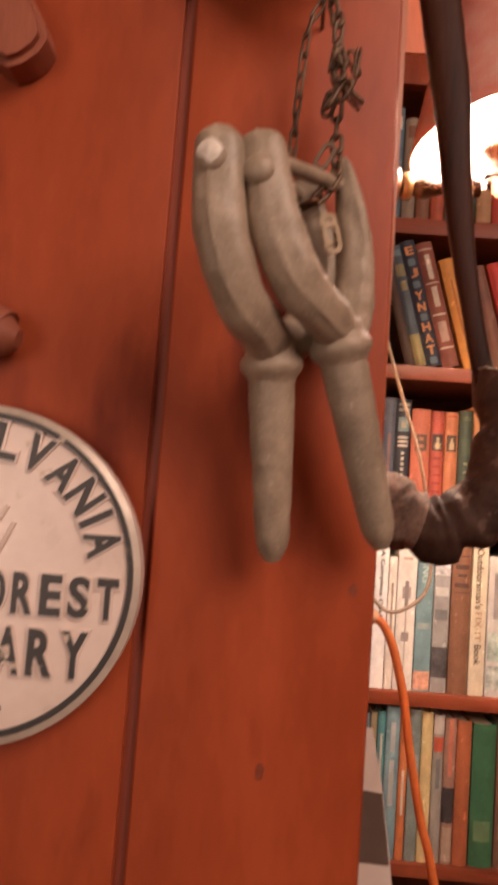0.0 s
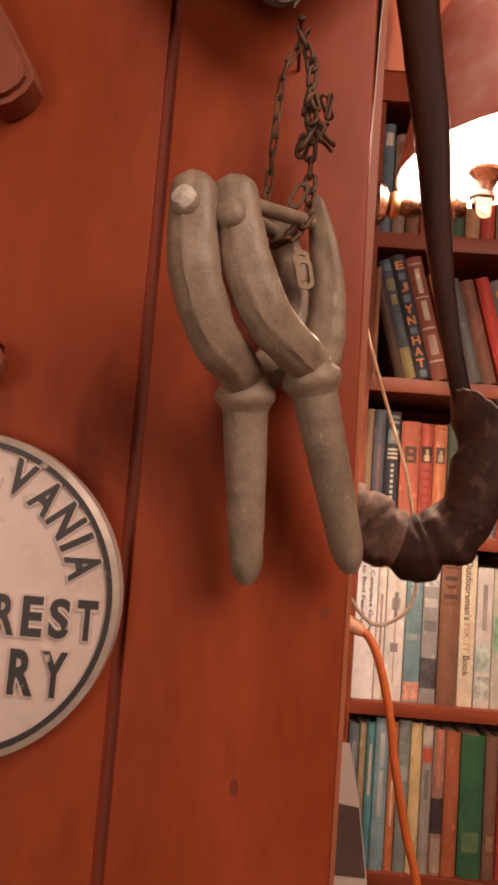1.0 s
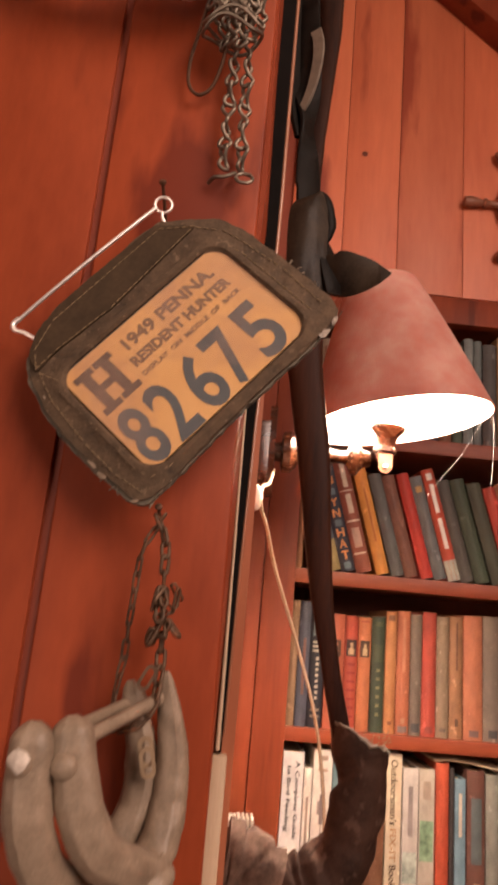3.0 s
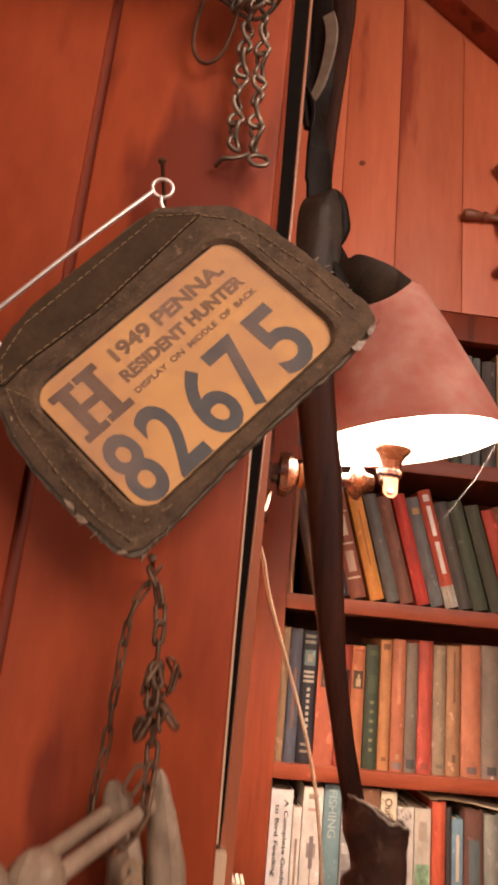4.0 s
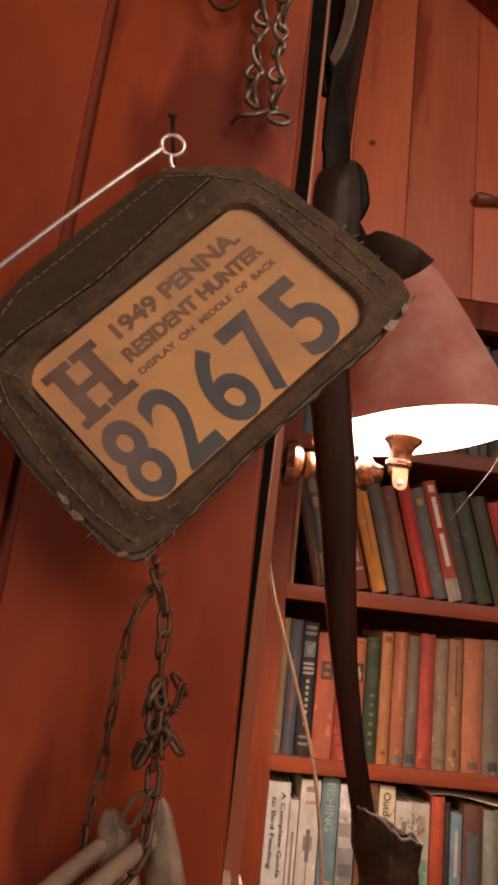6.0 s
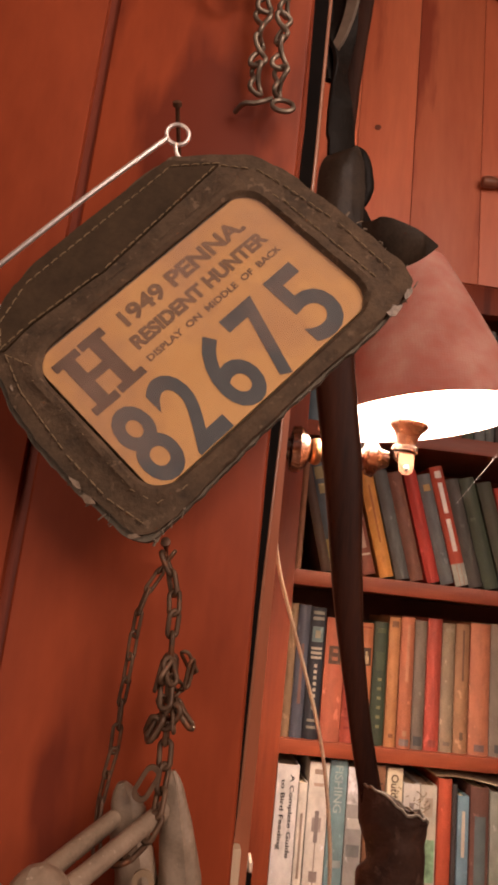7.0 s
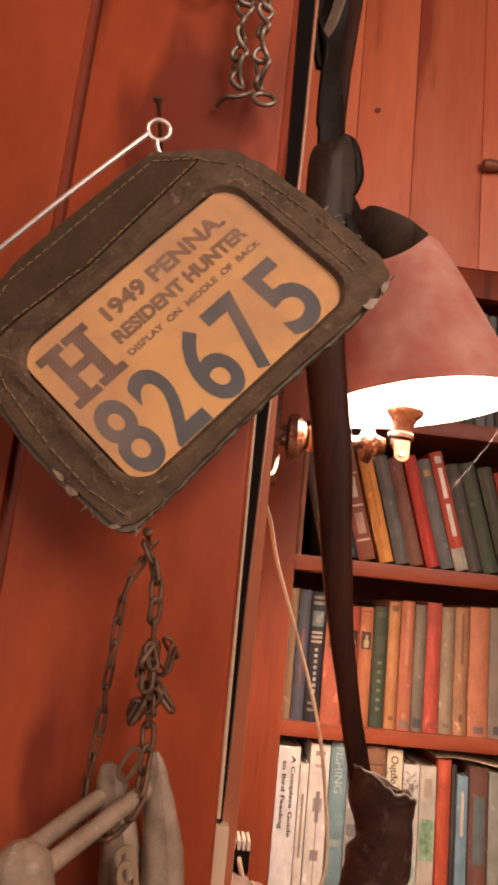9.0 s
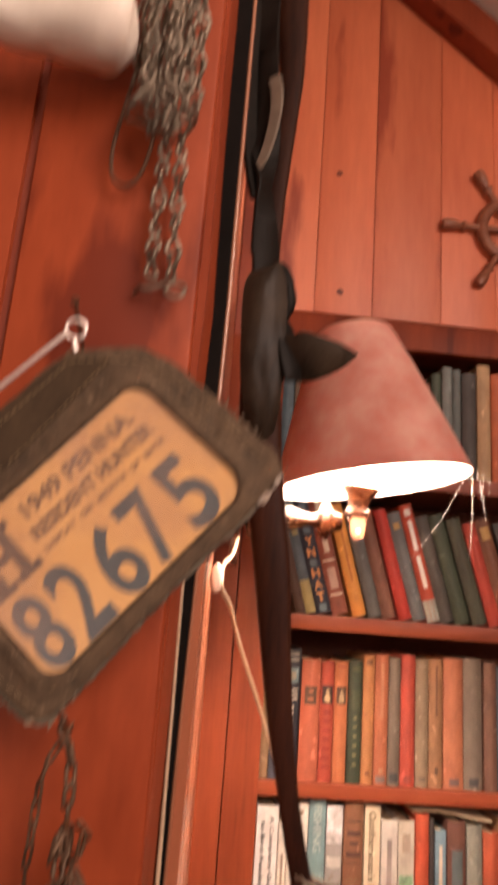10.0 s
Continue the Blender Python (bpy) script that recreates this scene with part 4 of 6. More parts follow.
# cords
hook = thing("cord_hook", (side_x(0.653), 0.653, 1.795), "small white porcelain cord knob on the side wall", "cord hook")
part("knob", lathe(bmesh.new(), [(0, 0.0020), (0.08, 0.0045), (0.25, 0.0064), (0.5, 0.0070), (0.75, 0.0058), (0.92, 0.0036), (1, 0.0012)], (side_x(0.653) + 0.0068, 0.653, 1.779), (side_x(0.653) + 0.0062, 0.653, 1.807), 18), WHITE_PLASTIC, hook)
lamp_cord = thing("lamp_cord", (0.112, 0.765, 1.82), "thin tan lamp cord sagging in a long loop", "cord")
pts = smooth_path([(SX + 0.010, 0.745, 1.845), (0.104, 0.715, 1.822), (0.0925, 0.662, 1.806), (0.0920, 0.653, 1.7835), (0.1045, 0.70, 1.766), (0.1215, 0.745, 1.724), (0.159, 0.785, 1.638), (0.182, 0.78, 1.569), (0.195, 0.775, 1.506), (0.2005, 0.765, 1.44), (0.193, 0.757, 1.408), (0.172, 0.752, 1.390), (0.152, 0.75, 1.386), (0.134, 0.75, 1.400), (0.125, 0.752, 1.412), (0.118, 0.755, 1.402), (0.119, 0.755, 1.388)], 110)
part("wire", tube(bmesh.new(), pts, 0.0021, 8), CORD_GREY, lamp_cord)
outlet = thing("extension_cord", (side_x(0.755) + 0.01, 0.755, 1.38), "orange extension cord hanging from its socket end on the wall", "cord")
part("socket_end", tube(bmesh.new(), smooth_path([(side_x(0.755) + 0.004, 0.755, 1.386, 0.009), (0.117, 0.755, 1.386, 0.0115), (0.130, 0.753, 1.382, 0.0115), (0.141, 0.751, 1.377, 0.0075)], 12), [v[3] for v in smooth_path([(0, 0, 0, 0.007), (0, 0, 0, 0.009), (0, 0, 0, 0.009), (0, 0, 0, 0.0065)], 12)], 12), surface("pale_orange_rubber", (0.60, 0.30, 0.16), (0.70, 0.40, 0.24), 0.5, 40, vary=0.0), outlet, "pale orange rubber socket end")
pts = smooth_path([(0.139, 0.751, 1.378), (0.149, 0.75, 1.370), (0.161, 0.75, 1.345), (0.1745, 0.75, 1.295), (0.1835, 0.75, 1.242), (0.200, 0.75, 1.167), (0.213, 0.75, 1.122), (0.235, 0.75, 1.0), (0.25, 0.75, 0.7), (0.24, 0.76, 0.3), (0.25, 0.78, 0.02), (0.3, 0.8, 0.006)], 90)
part("wire", tube(bmesh.new(), pts, 0.0048, 10), CORD_ORANGE, outlet)

plug = thing("plug", (side_x(0.75), 0.75, 1.437), "dark plug with pale ribs on the side wall", "plug")
part("body", boxed(side_x(0.75) - 0.001, 0.1185, 0.738, 0.762, 1.424, 1.4455, 0.002), BLACK_BAR, plug)
for k in range(4):
    part("rib", boxed(0.1005 + 0.0048 * k, 0.1037 + 0.0048 * k, 0.737, 0.763, 1.4458, 1.4545, 0.0008), WHITE_PLASTIC, plug)
part("base", boxed(side_x(0.75) - 0.001, 0.0995, 0.737, 0.763, 1.4458, 1.4530, 0.001), WHITE_PLASTIC, plug)
pts = smooth_path([(0.108, 0.739, 1.438), (0.1085, 0.732, 1.436), (0.112, 0.728, 1.425), (0.116, 0.732, 1.410), (0.118, 0.742, 1.396)], 20)
part("lead", tube(bmesh.new(), pts, 0.0024, 8), CORD_GREY, plug, "tan plug lead")

# ---- ship's wheel on the gable wall ----
wheel = thing("ship_wheel", (0.672, BACK_WALL, 2.583), "small brown wooden ship's wheel hung on the gable wall", "ship wheel")
WY = BACK_WALL - 0.016
bm = tube(bmesh.new(), [(0.672 + 0.068 * math.cos(a), WY, 2.583 + 0.068 * math.sin(a)) for a in [2 * math.pi * k / 40 for k in range(40)]], 0.0125, 10, closed=True)
part("rim", bm, WHEEL_WOOD, wheel)
part("hub", lathe(bmesh.new(), [(0, 0.022), (0.7, 0.024), (0.9, 0.018), (1, 0.006)], (0.672, BACK_WALL, 2.583), (0.672, BACK_WALL - 0.03, 2.583)), WHEEL_WOOD, wheel)
for k in range(6):
    a = radians(180 + 60 * k)
    d = Vector((math.cos(a), 0, math.sin(a)))
    c = Vector((0.672, WY, 2.583))
    part("spoke", lathe(bmesh.new(), [(0, 0.007), (0.3, 0.006), (0.42, 0.009), (0.52, 0.0065), (0.6, 0.007), (0.66, 0.011), (0.7, 0.007), (0.82, 0.0115), (0.92, 0.0125), (0.98, 0.010), (1, 0.003)], c + d * 0.015, c + d * 0.157, 12), WHEEL_WOOD, wheel)


# ---- hanging bow with strap ----
HY = 0.462
peg = thing("wall_peg", (side_x(HY), HY, 2.44), "stout wooden peg in the side wall", "peg")
part("shank", lathe(bmesh.new(), [(0, 0.009), (0.8, 0.010), (0.95, 0.012), (1, 0.008)], (side_x(HY) - 0.008, HY, 2.440), (0.150, HY, 2.446)), DARK_WOOD, peg)

bow = thing("bent_wood_bow", (0.10, HY, 2.44), "long dark bent wooden bow hanging, foot in torn leather", "bow")
limb = [(0.100, HY, 2.48, 0.013), (0.104, HY + 0.006, 2.40, 0.0155), (0.1065, HY + 0.008, 2.31, 0.0150), (0.1105, HY + 0.008, 2.22, 0.0105), (0.1055, HY + 0.006, 2.13, 0.0085), (0.1010, HY + 0.004, 2.05, 0.0095), (0.1000, HY, 1.97, 0.014), (0.1035, HY, 1.91, 0.0160), (0.1095, HY, 1.86, 0.0145),
        (0.1190, HY, 1.80, 0.0135), (0.1310, HY, 1.70, 0.0092), (0.1425, HY, 1.635, 0.0068), (0.1560, HY + 0.002, 1.58, 0.0075), (0.163, HY + 0.003, 1.552, 0.0085)]
sm = smooth_path(limb, 70)
part("limb", tube(bmesh.new(), sm, [v[3] for v in sm], 24, flat=0.55, rough=0.0006, rough_scale=30, square=0.72), DARK_WOOD, bow)
foot = [(0.1675, 0.466, 1.590, 0.0185), (0.168, 0.466, 1.575, 0.0185), (0.1685, 0.466, 1.552, 0.0180), (0.167, 0.466, 1.532, 0.0178), (0.161, 0.466, 1.512, 0.0188), (0.148, 0.466, 1.496, 0.0200), (0.130, 0.466, 1.4875, 0.0205), (0.112, 0.466, 1.4895, 0.0200), (0.094, 0.466, 1.499, 0.0205), (0.0805, 0.464, 1.505, 0.0215), (0.0745, 0.462, 1.506, 0.0195)]
N, SEG = 110, 40
sm = smooth_path(foot, N)
bm = bmesh.new()
rnd = random.Random(4)
rings = []
creases = ((0.15, 0.30, 0.05, 0.5), (0.34, 0.16, 0.06, 2.2), (0.455, 0.13, 0.05, 3.4), (0.56, 0.34, 0.032, 2.6), (0.66, 0.20, 0.022, 0.7), (0.735, 0.26, 0.024, 2.0), (0.80, 0.20, 0.018, 3.9), (0.86, 0.28, 0.020, 1.2), (0.925, 0.22, 0.018, 2.9))
for i, q in enumerate(sm):
    c = Vector(q[:3])
    ahead = Vector(sm[min(i + 1, N - 1)][:3]) - Vector(sm[max(i - 1, 0)][:3])
    ahead.normalize()
    v = Vector((0, 1, 0))
    u = v.cross(ahead).normalized()
    s = i / (N - 1)
    ring = []
    for k in range(SEG):
        a = 2 * math.pi * k / SEG
        d = u * math.cos(a) + v * (math.sin(a) * 0.92)
        r = q[3] * 1.14
        for s0, deep, wide, turned in creases:
            off = (s - s0 - 0.035 * math.sin(a + turned) - 0.012 * math.sin(2 * a + 3 * turned)) / wide
            r *= 1 - deep * 0.95 * (0.62 + 0.38 * math.cos(a - turned)) * math.exp(-off * off * (7.0 if off > 0 else 0.7))
        r += 0.0028 * noise.fractal(c * 40 + d * 1.1, 1.0, 2.0, 3) * (0.5 + s) + 0.0005 * noise.fractal(c * 190 + d * 4, 1.0, 2.0, 2)
        p = c + d * r
        if s < 0.08:
            p.z -= 6.5 * (0.08 - s) * (p.x - c.x)
        if i < 4:
            p -= ahead * (0.0016 * noise.noise(d * 2.6 + Vector((3, 1, 7))) + rnd.uniform(-0.0004, 0.0004)) * (4 - i) * 0.6
        ring.append(bm.verts.new(p))
    rings.append(ring)
cut = 76
for a, b in zip(rings[:cut + 1], rings[1:cut + 1]):
    for k in range(SEG):
        bm.faces.new((a[k], a[(k + 1) % SEG], b[(k + 1) % SEG], b[k]))
dusty = bmesh.new()
ends = [[dusty.verts.new(v.co) for v in ring] for ring in rings[cut:]]
for a, b in zip(ends, ends[1:]):
    for k in range(SEG):
        dusty.faces.new((a[k], a[(k + 1) % SEG], b[(k + 1) % SEG], b[k]))
dusty.faces.new(ends[-1])
bmesh.ops.delete(bm, geom=[v for ring in rings[cut + 1:] for v in ring], context="VERTS")
inner = [bm.verts.new(Vector(sm[5][:3]).lerp(v.co, 0.76)) for v in rings[0]]
well = [bm.verts.new(Vector(sm[10][:3]).lerp(v.co, 0.5) - Vector((0, 0, 0.012))) for v in rings[0]]
for a, b in ((inner, rings[0]), (well, inner)):
    for k in range(SEG):
        bm.faces.new((a[k], a[(k + 1) % SEG], b[(k + 1) % SEG], b[k]))
RIM = [v.co.copy() for v in rings[0]]
sleeve = part("leather_sleeve", bm, CUFF, bow, "scuffed wrinkled brown leather sleeve")
part("sleeve_end", dusty, LIT_DUSTY_CUFF, sleeve, "dusty wrinkled end of the sleeve, paled for the lamp above")
bm = bmesh.new()
for k in range(26):
    a = rnd.uniform(0, 2 * math.pi)
    p = Vector(sm[0][:3]) + Vector((math.cos(a) * 0.0205, math.sin(a) * 0.019, rnd.uniform(-0.003, 0.003)))
    q = p + Vector((rnd.uniform(-0.003, 0.003), rnd.uniform(-0.002, 0.002), rnd.uniform(0.0005, 0.003)))
    tube(bm, [p, p.lerp(q, 0.5) + Vector((0.001, 0, 0)), q], 0.00028, 4)
tagged(part("fray", bm, THREAD, sleeve), kind="stuff")
rim = [v + Vector((0, 0, 0.0004)) for v in RIM]
part("rim_binding", tube(bmesh.new(), rim, 0.0008, 6, closed=True, rough=0.0005, rough_scale=400), STRAP_EDGE, sleeve, "pale worn stitched rim")

strap = thing("leather_strap", (0.09, HY - 0.012, 2.44), "black leather strap knotted round the wooden bow", "strap")
SY = HY - 0.0135
pts = smooth_path([(0.100, HY + 0.012, 2.452), (0.092, HY - 0.004, 2.458), (0.086, SY - 0.004, 2.44), (0.0830, SY - 0.004, 2.36), (0.0840, SY - 0.003, 2.28), (0.0865, SY - 0.003, 2.20), (0.0900, SY - 0.002, 2.13), (0.0935, SY, 2.085), (0.0965, SY, 2.045), (0.0975, SY, 2.016)], 60)
turn, wide = [], []
for k in range(60):
    a = 0.5 * math.sin(k * 0.14) + 1.1 * math.exp(-((k - 43) / 4.0) ** 2)
    turn.append(Vector((math.cos(a), math.sin(a), 0.12 * math.sin(k * 0.5))))
    wide.append(0.026 - 0.006 * math.sin(k * 0.17) ** 2 - (0.004 if k > 54 else 0))
part("band", ribbon(bmesh.new(), pts, wide, 0.0042, turn), BLACK_LEATHER, strap)
pts = smooth_path([(0.0935, SY - 0.008, 2.196), (0.0958, SY - 0.012, 2.182), (0.0966, SY - 0.014, 2.166), (0.0955, SY - 0.014, 2.149), (0.0932, SY - 0.013, 2.133), (0.0895, SY - 0.011, 2.118), (0.0855, SY - 0.008, 2.109)], 30)
part("loop", ribbon(bmesh.new(), pts, [0.0105 - 0.004 * (k / 29) ** 2 for k in range(30)], 0.0036, (0.8, -0.45, 0.3)), STRAP_EDGE, strap, "grey worn loop of the strap")
pts = smooth_path([(0.0730, SY - 0.003, 2.30), (0.0725, SY - 0.004, 2.24), (0.0745, SY - 0.005, 2.18), (0.0790, SY - 0.004, 2.12), (0.0870, SY - 0.002, 2.085)], 20)
part("second_turn", ribbon(bmesh.new(), pts, 0.012, 0.0045, (0.8, 0.45, 0)), BLACK_LEATHER, strap)
# wide flat turn that comes over the knot and hangs down the limb
rows = smooth_path([(0.1040, SY - 0.009, 2.0235, 0.0065), (0.1015, SY - 0.0125, 2.019, 0.0135), (0.0995, SY - 0.0150, 2.007, 0.0168), (0.0990, SY - 0.0150, 1.990, 0.0172), (0.0995, SY - 0.0135, 1.965, 0.0168), (0.1005, SY - 0.0110, 1.940, 0.0165), (0.1020, SY - 0.0060, 1.915, 0.0140), (0.1035, SY + 0.0040, 1.893, 0.0100), (0.1050, HY + 0.002, 1.880, 0.0040)], 54)
bm = bmesh.new()
front, rear = [], []
for i, q in enumerate(rows):
    line = []
    for k in range(17):
        s = k / 8 - 1
        lift = 0.0060 * (1 - s * s) + 0.0011 * math.sin(3.1 * s + i * 0.12) + 0.0010 * noise.fractal(Vector((s * 1.4, i * 0.12, 5)), 1.0, 2.0, 3)
        line.append(Vector((q[0] + s * q[3], q[1] - lift + 0.0035, q[2] + 0.006 * s * math.exp(-(i / 6) ** 2))))
    front.append([bm.verts.new(p) for p in line])
    rear.append([bm.verts.new(p + Vector((0, 0.0032, 0))) for p in line])
for a, b, flip in [(x, y, False) for x, y in zip(front, front[1:])] + [(x, y, True) for x, y in zip(rear, rear[1:])]:
    for k in range(16):
        f = (a[k], b[k], b[k + 1], a[k + 1])
        bm.faces.new(f[::-1] if flip else f)
for i in range(len(rows) - 1):
    bm.faces.new((front[i][0], rear[i][0], rear[i + 1][0], front[i + 1][0]))
    bm.faces.new((front[i][16], front[i + 1][16], rear[i + 1][16], rear[i][16]))
for k in range(16):
    bm.faces.new((front[0][k], front[0][k + 1], rear[0][k + 1], rear[0][k]))
    bm.faces.new((front[-1][k], rear[-1][k], rear[-1][k + 1], front[-1][k + 1]))
part("knot", bm, LIT_LEATHER, strap, "wide turn of the knot, coloured browner for its lit face")
fold = smooth_path([(0.1050, SY - 0.006, 2.0265, 0.0040), (0.1105, SY - 0.008, 2.0200, 0.0062), (0.1155, SY - 0.008, 2.0080, 0.0066), (0.1175, SY - 0.007, 1.9960, 0.0058), (0.1150, SY - 0.006, 1.9860, 0.0048), (0.1110, SY - 0.004, 1.9780, 0.0040)], 24)
part("fold", tube(bmesh.new(), fold, [v[3] for v in fold], 14, flat=0.7, rough=0.0012, rough_scale=90), BLACK_LEATHER, strap, "dark side loop of the knot")
pts = smooth_path([(0.1080, SY - 0.004, 1.990), (0.1145, SY - 0.006, 1.974), (0.1200, SY - 0.008, 1.955), (0.1240, SY - 0.008, 1.932)], 14)
part("tuck", ribbon(bmesh.new(), pts, [0.008 + 0.011 * math.sin(math.pi * k / 16) for k in range(14)], 0.003, (1, 0.55, 0.35)), BLACK_LEATHER, strap, "black inner end under the knot")
pts = smooth_path([(0.1100, SY - 0.003, 1.962), (0.1220, SY - 0.007, 1.953), (0.1380, SY - 0.011, 1.951), (0.1560, SY - 0.010, 1.954), (0.1715, SY - 0.006, 1.9585)], 24)
part("tail", ribbon(bmesh.new(), pts, [0.016 + 0.022 * math.sin(math.pi * min(k, 9) / 18) if k < 10 else max(0.038 * (1 - ((k - 9) / 14.5) ** 1.5), 0.002) for k in range(24)], 0.003, [(0.12, -0.42 - 0.3 * math.sin(k * 0.16), 1) for k in range(24)]), LIT_LEATHER, strap, "loose pointed strap end")


# ---- chains ----
def link_mesh(length, wide, wire, twist=0.0):
    """One oval chain link along z, centred."""
    bm = bmesh.new()
    n, h, r = 22, length / 2 - wide / 2, wide / 2 - wire
    pts = []
    for k in range(n):
        a = 2 * math.pi * k / n
        q = Vector((r * math.cos(a), 0, (h if math.sin(a) >= 0 else -h) + r * math.sin(a)))
        q.rotate(Euler((0, 0, twist * q.z / length)))
        pts.append(q)
    tube(bm, pts, wire, 6, ref=(0, 1, 0.01), closed=True)
    me = bpy.data.meshes.new("link")
    bm.normal_update()
    bm.to_mesh(me)
    bm.free()
    me.polygons.foreach_set("use_smooth", [True] * len(me.polygons))
    return me


def jack_mesh(length, wide, wire):
    """One link of double-loop jack chain along z: a figure of eight with its lower loop turned square to the upper one."""
    bm = bmesh.new()
    pts = []
    for k in range(36):
        a = 2 * math.pi * k / 36
        z = (length / 2 - wire) * math.sin(a)
        q = Vector(((wide - 2 * wire) * 0.62 * math.sin(2 * a), 0.0009 * math.cos(a), z))
        q.rotate(Euler((0, 0, radians(90) * z / length)))
        pts.append(q)
    tube(bm, pts, wire, 7, ref=(0.3, 1, 0.01), closed=True)
    me = bpy.data.meshes.new("link")
    bm.normal_update()
    bm.to_mesh(me)
    bm.free()
    me.polygons.foreach_set("use_smooth", [True] * len(me.polygons))
    return me


def chain(parent, me, pitch, pts, spin=90, wobble=8, start=20, seed=3):
    """Links at even steps along a path, each turned against the one before."""
    rnd = random.Random(seed)
    p = [Vector(v) for v in smooth_path(pts, 160)]
    gone, k, at = 0.0, 0, 0.0
    for a, b in zip(p, p[1:]):
        step = (b - a).length
        while at <= gone + step:
            c = a.lerp(b, (at - gone) / step)
            q = (a - b).to_track_quat("Z", "Y").to_matrix().to_4x4()
            ob = new("link", me)
            ob.parent = parent
            ob.matrix_parent_inverse = base_of(parent).inverted()
            ob.matrix_basis = Matrix.Translation(c) @ q @ Matrix.Rotation(radians(start + spin * k + rnd.uniform(-wobble, wobble)), 4, "Z") @ Matrix.Rotation(radians(rnd.uniform(-5, 5)), 4, "X")
            at += pitch
            k += 1
        gone += step


OLD_LINK = link_mesh(0.0112, 0.0042, 0.00068)
OLD_LINK.materials.append(CHAIN_OLD)
FLAT_LINK = link_mesh(0.0108, 0.0060, 0.00098)
FLAT_LINK.materials.append(CHAIN_OLD)
STEEL_LINK = jack_mesh(0.0175, 0.0082, 0.00120)
STEEL_LINK.materials.append(CHAIN_STEEL)


def nail(name, root, tip, r, label):
    t = thing(name, root, label, "nail")
    part("shaft", lathe(bmesh.new(), [(0, r * 0.9), (0.93, r), (0.94, r * 2.0), (0.99, r * 2.0), (1, r * 1.2)], root, tip, 12), NAIL_IRON, t)
    return t


nail("nail", (0.0180, WALL + 0.004, 1.7085), (0.0172, 0.2640, 1.7185), 0.0009, "rusty nail in the board wall carrying a chain")
nail("nail", (0.0012, WALL + 0.004, 1.8790), (-0.0021, 0.2640, 1.8992), 0.0010, "long rusty nail in the board wall carrying a licence holder")

oar_chain = thing("oarlock_chain", (0.0175, 0.275, 1.718), "rusty brown chain holding two oarlocks on a nail", "chain")
chain(oar_chain, OLD_LINK, 0.0080, [(0.0184, 0.2690, 1.7115), (0.0155, 0.2700, 1.7060), (0.0115, 0.2690, 1.6950), (0.0095, 0.2730, 1.6720), (0.0085, 0.2750, 1.6480), (0.0065, 0.2740, 1.6270), (0.0080, 0.2700, 1.6150)], seed=1)
chain(oar_chain, FLAT_LINK, 0.0074, [(0.0184, 0.2680, 1.7110), (0.0220, 0.2680, 1.7030), (0.0235, 0.2640, 1.6920), (0.0245, 0.2660, 1.6730), (0.0258, 0.2710, 1.6560), (0.0265, 0.2680, 1.6400), (0.0255, 0.2620, 1.6280), (0.0180, 0.2600, 1.6180), (0.0120, 0.2630, 1.6160)], spin=80, start=-25, seed=2)
rnd = random.Random(23)
for k in range(15):
    ob = new("link", FLAT_LINK if k % 2 else OLD_LINK)
    ob.parent = oar_chain
    ob.matrix_parent_inverse = base_of(oar_chain).inverted()
    ob.matrix_basis = Matrix.Translation((0.0265 + rnd.uniform(-0.0055, 0.0050), 0.2600 + rnd.uniform(-0.005, 0.005), 1.6700 + rnd.uniform(-0.013, 0.011))) @ Euler((rnd.uniform(-0.9, 0.9), rnd.uniform(-1.1, 1.1), rnd.uniform(0, 6.28))).to_matrix().to_4x4()
for k, (dx, dz, tilt) in enumerate(((0.0, 0.0, -12), (0.0012, -0.004, -16))):
    bm = bmesh.new()
    band(bm, corners(-0.0034, 0.0034, -0.0066, 0.0066, 0.0032), corners(-0.0018, 0.0018, -0.0046, 0.0046, 0.0017), 0, 0.0012, axes((0.0250 + dx, 0.2630 - 0.0016 * k, 1.6080 + dz), (1, 0, 0.22), (-0.22, 0, 1)))
    part("end_tag", bm, surface("tan_chain_end", (0.34, 0.25, 0.15), (0.45, 0.34, 0.22), 0.5, 200, metal=0.3, vary=0.0), oar_chain, "flat tan end link", smooth=False)
bm = bmesh.new()
band(bm, corners(-0.0030, 0.0030, -0.0062, 0.0062, 0.0029), corners(-0.0015, 0.0015, -0.0044, 0.0044, 0.0014), 0, 0.0012, axes((0.0215, 0.2655, 1.6390), (1, 0, -0.5), (0.5, 0, 1)))
part("end_tag", bm, CHAIN_OLD, oar_chain, smooth=False)

# ---- oarlocks ----


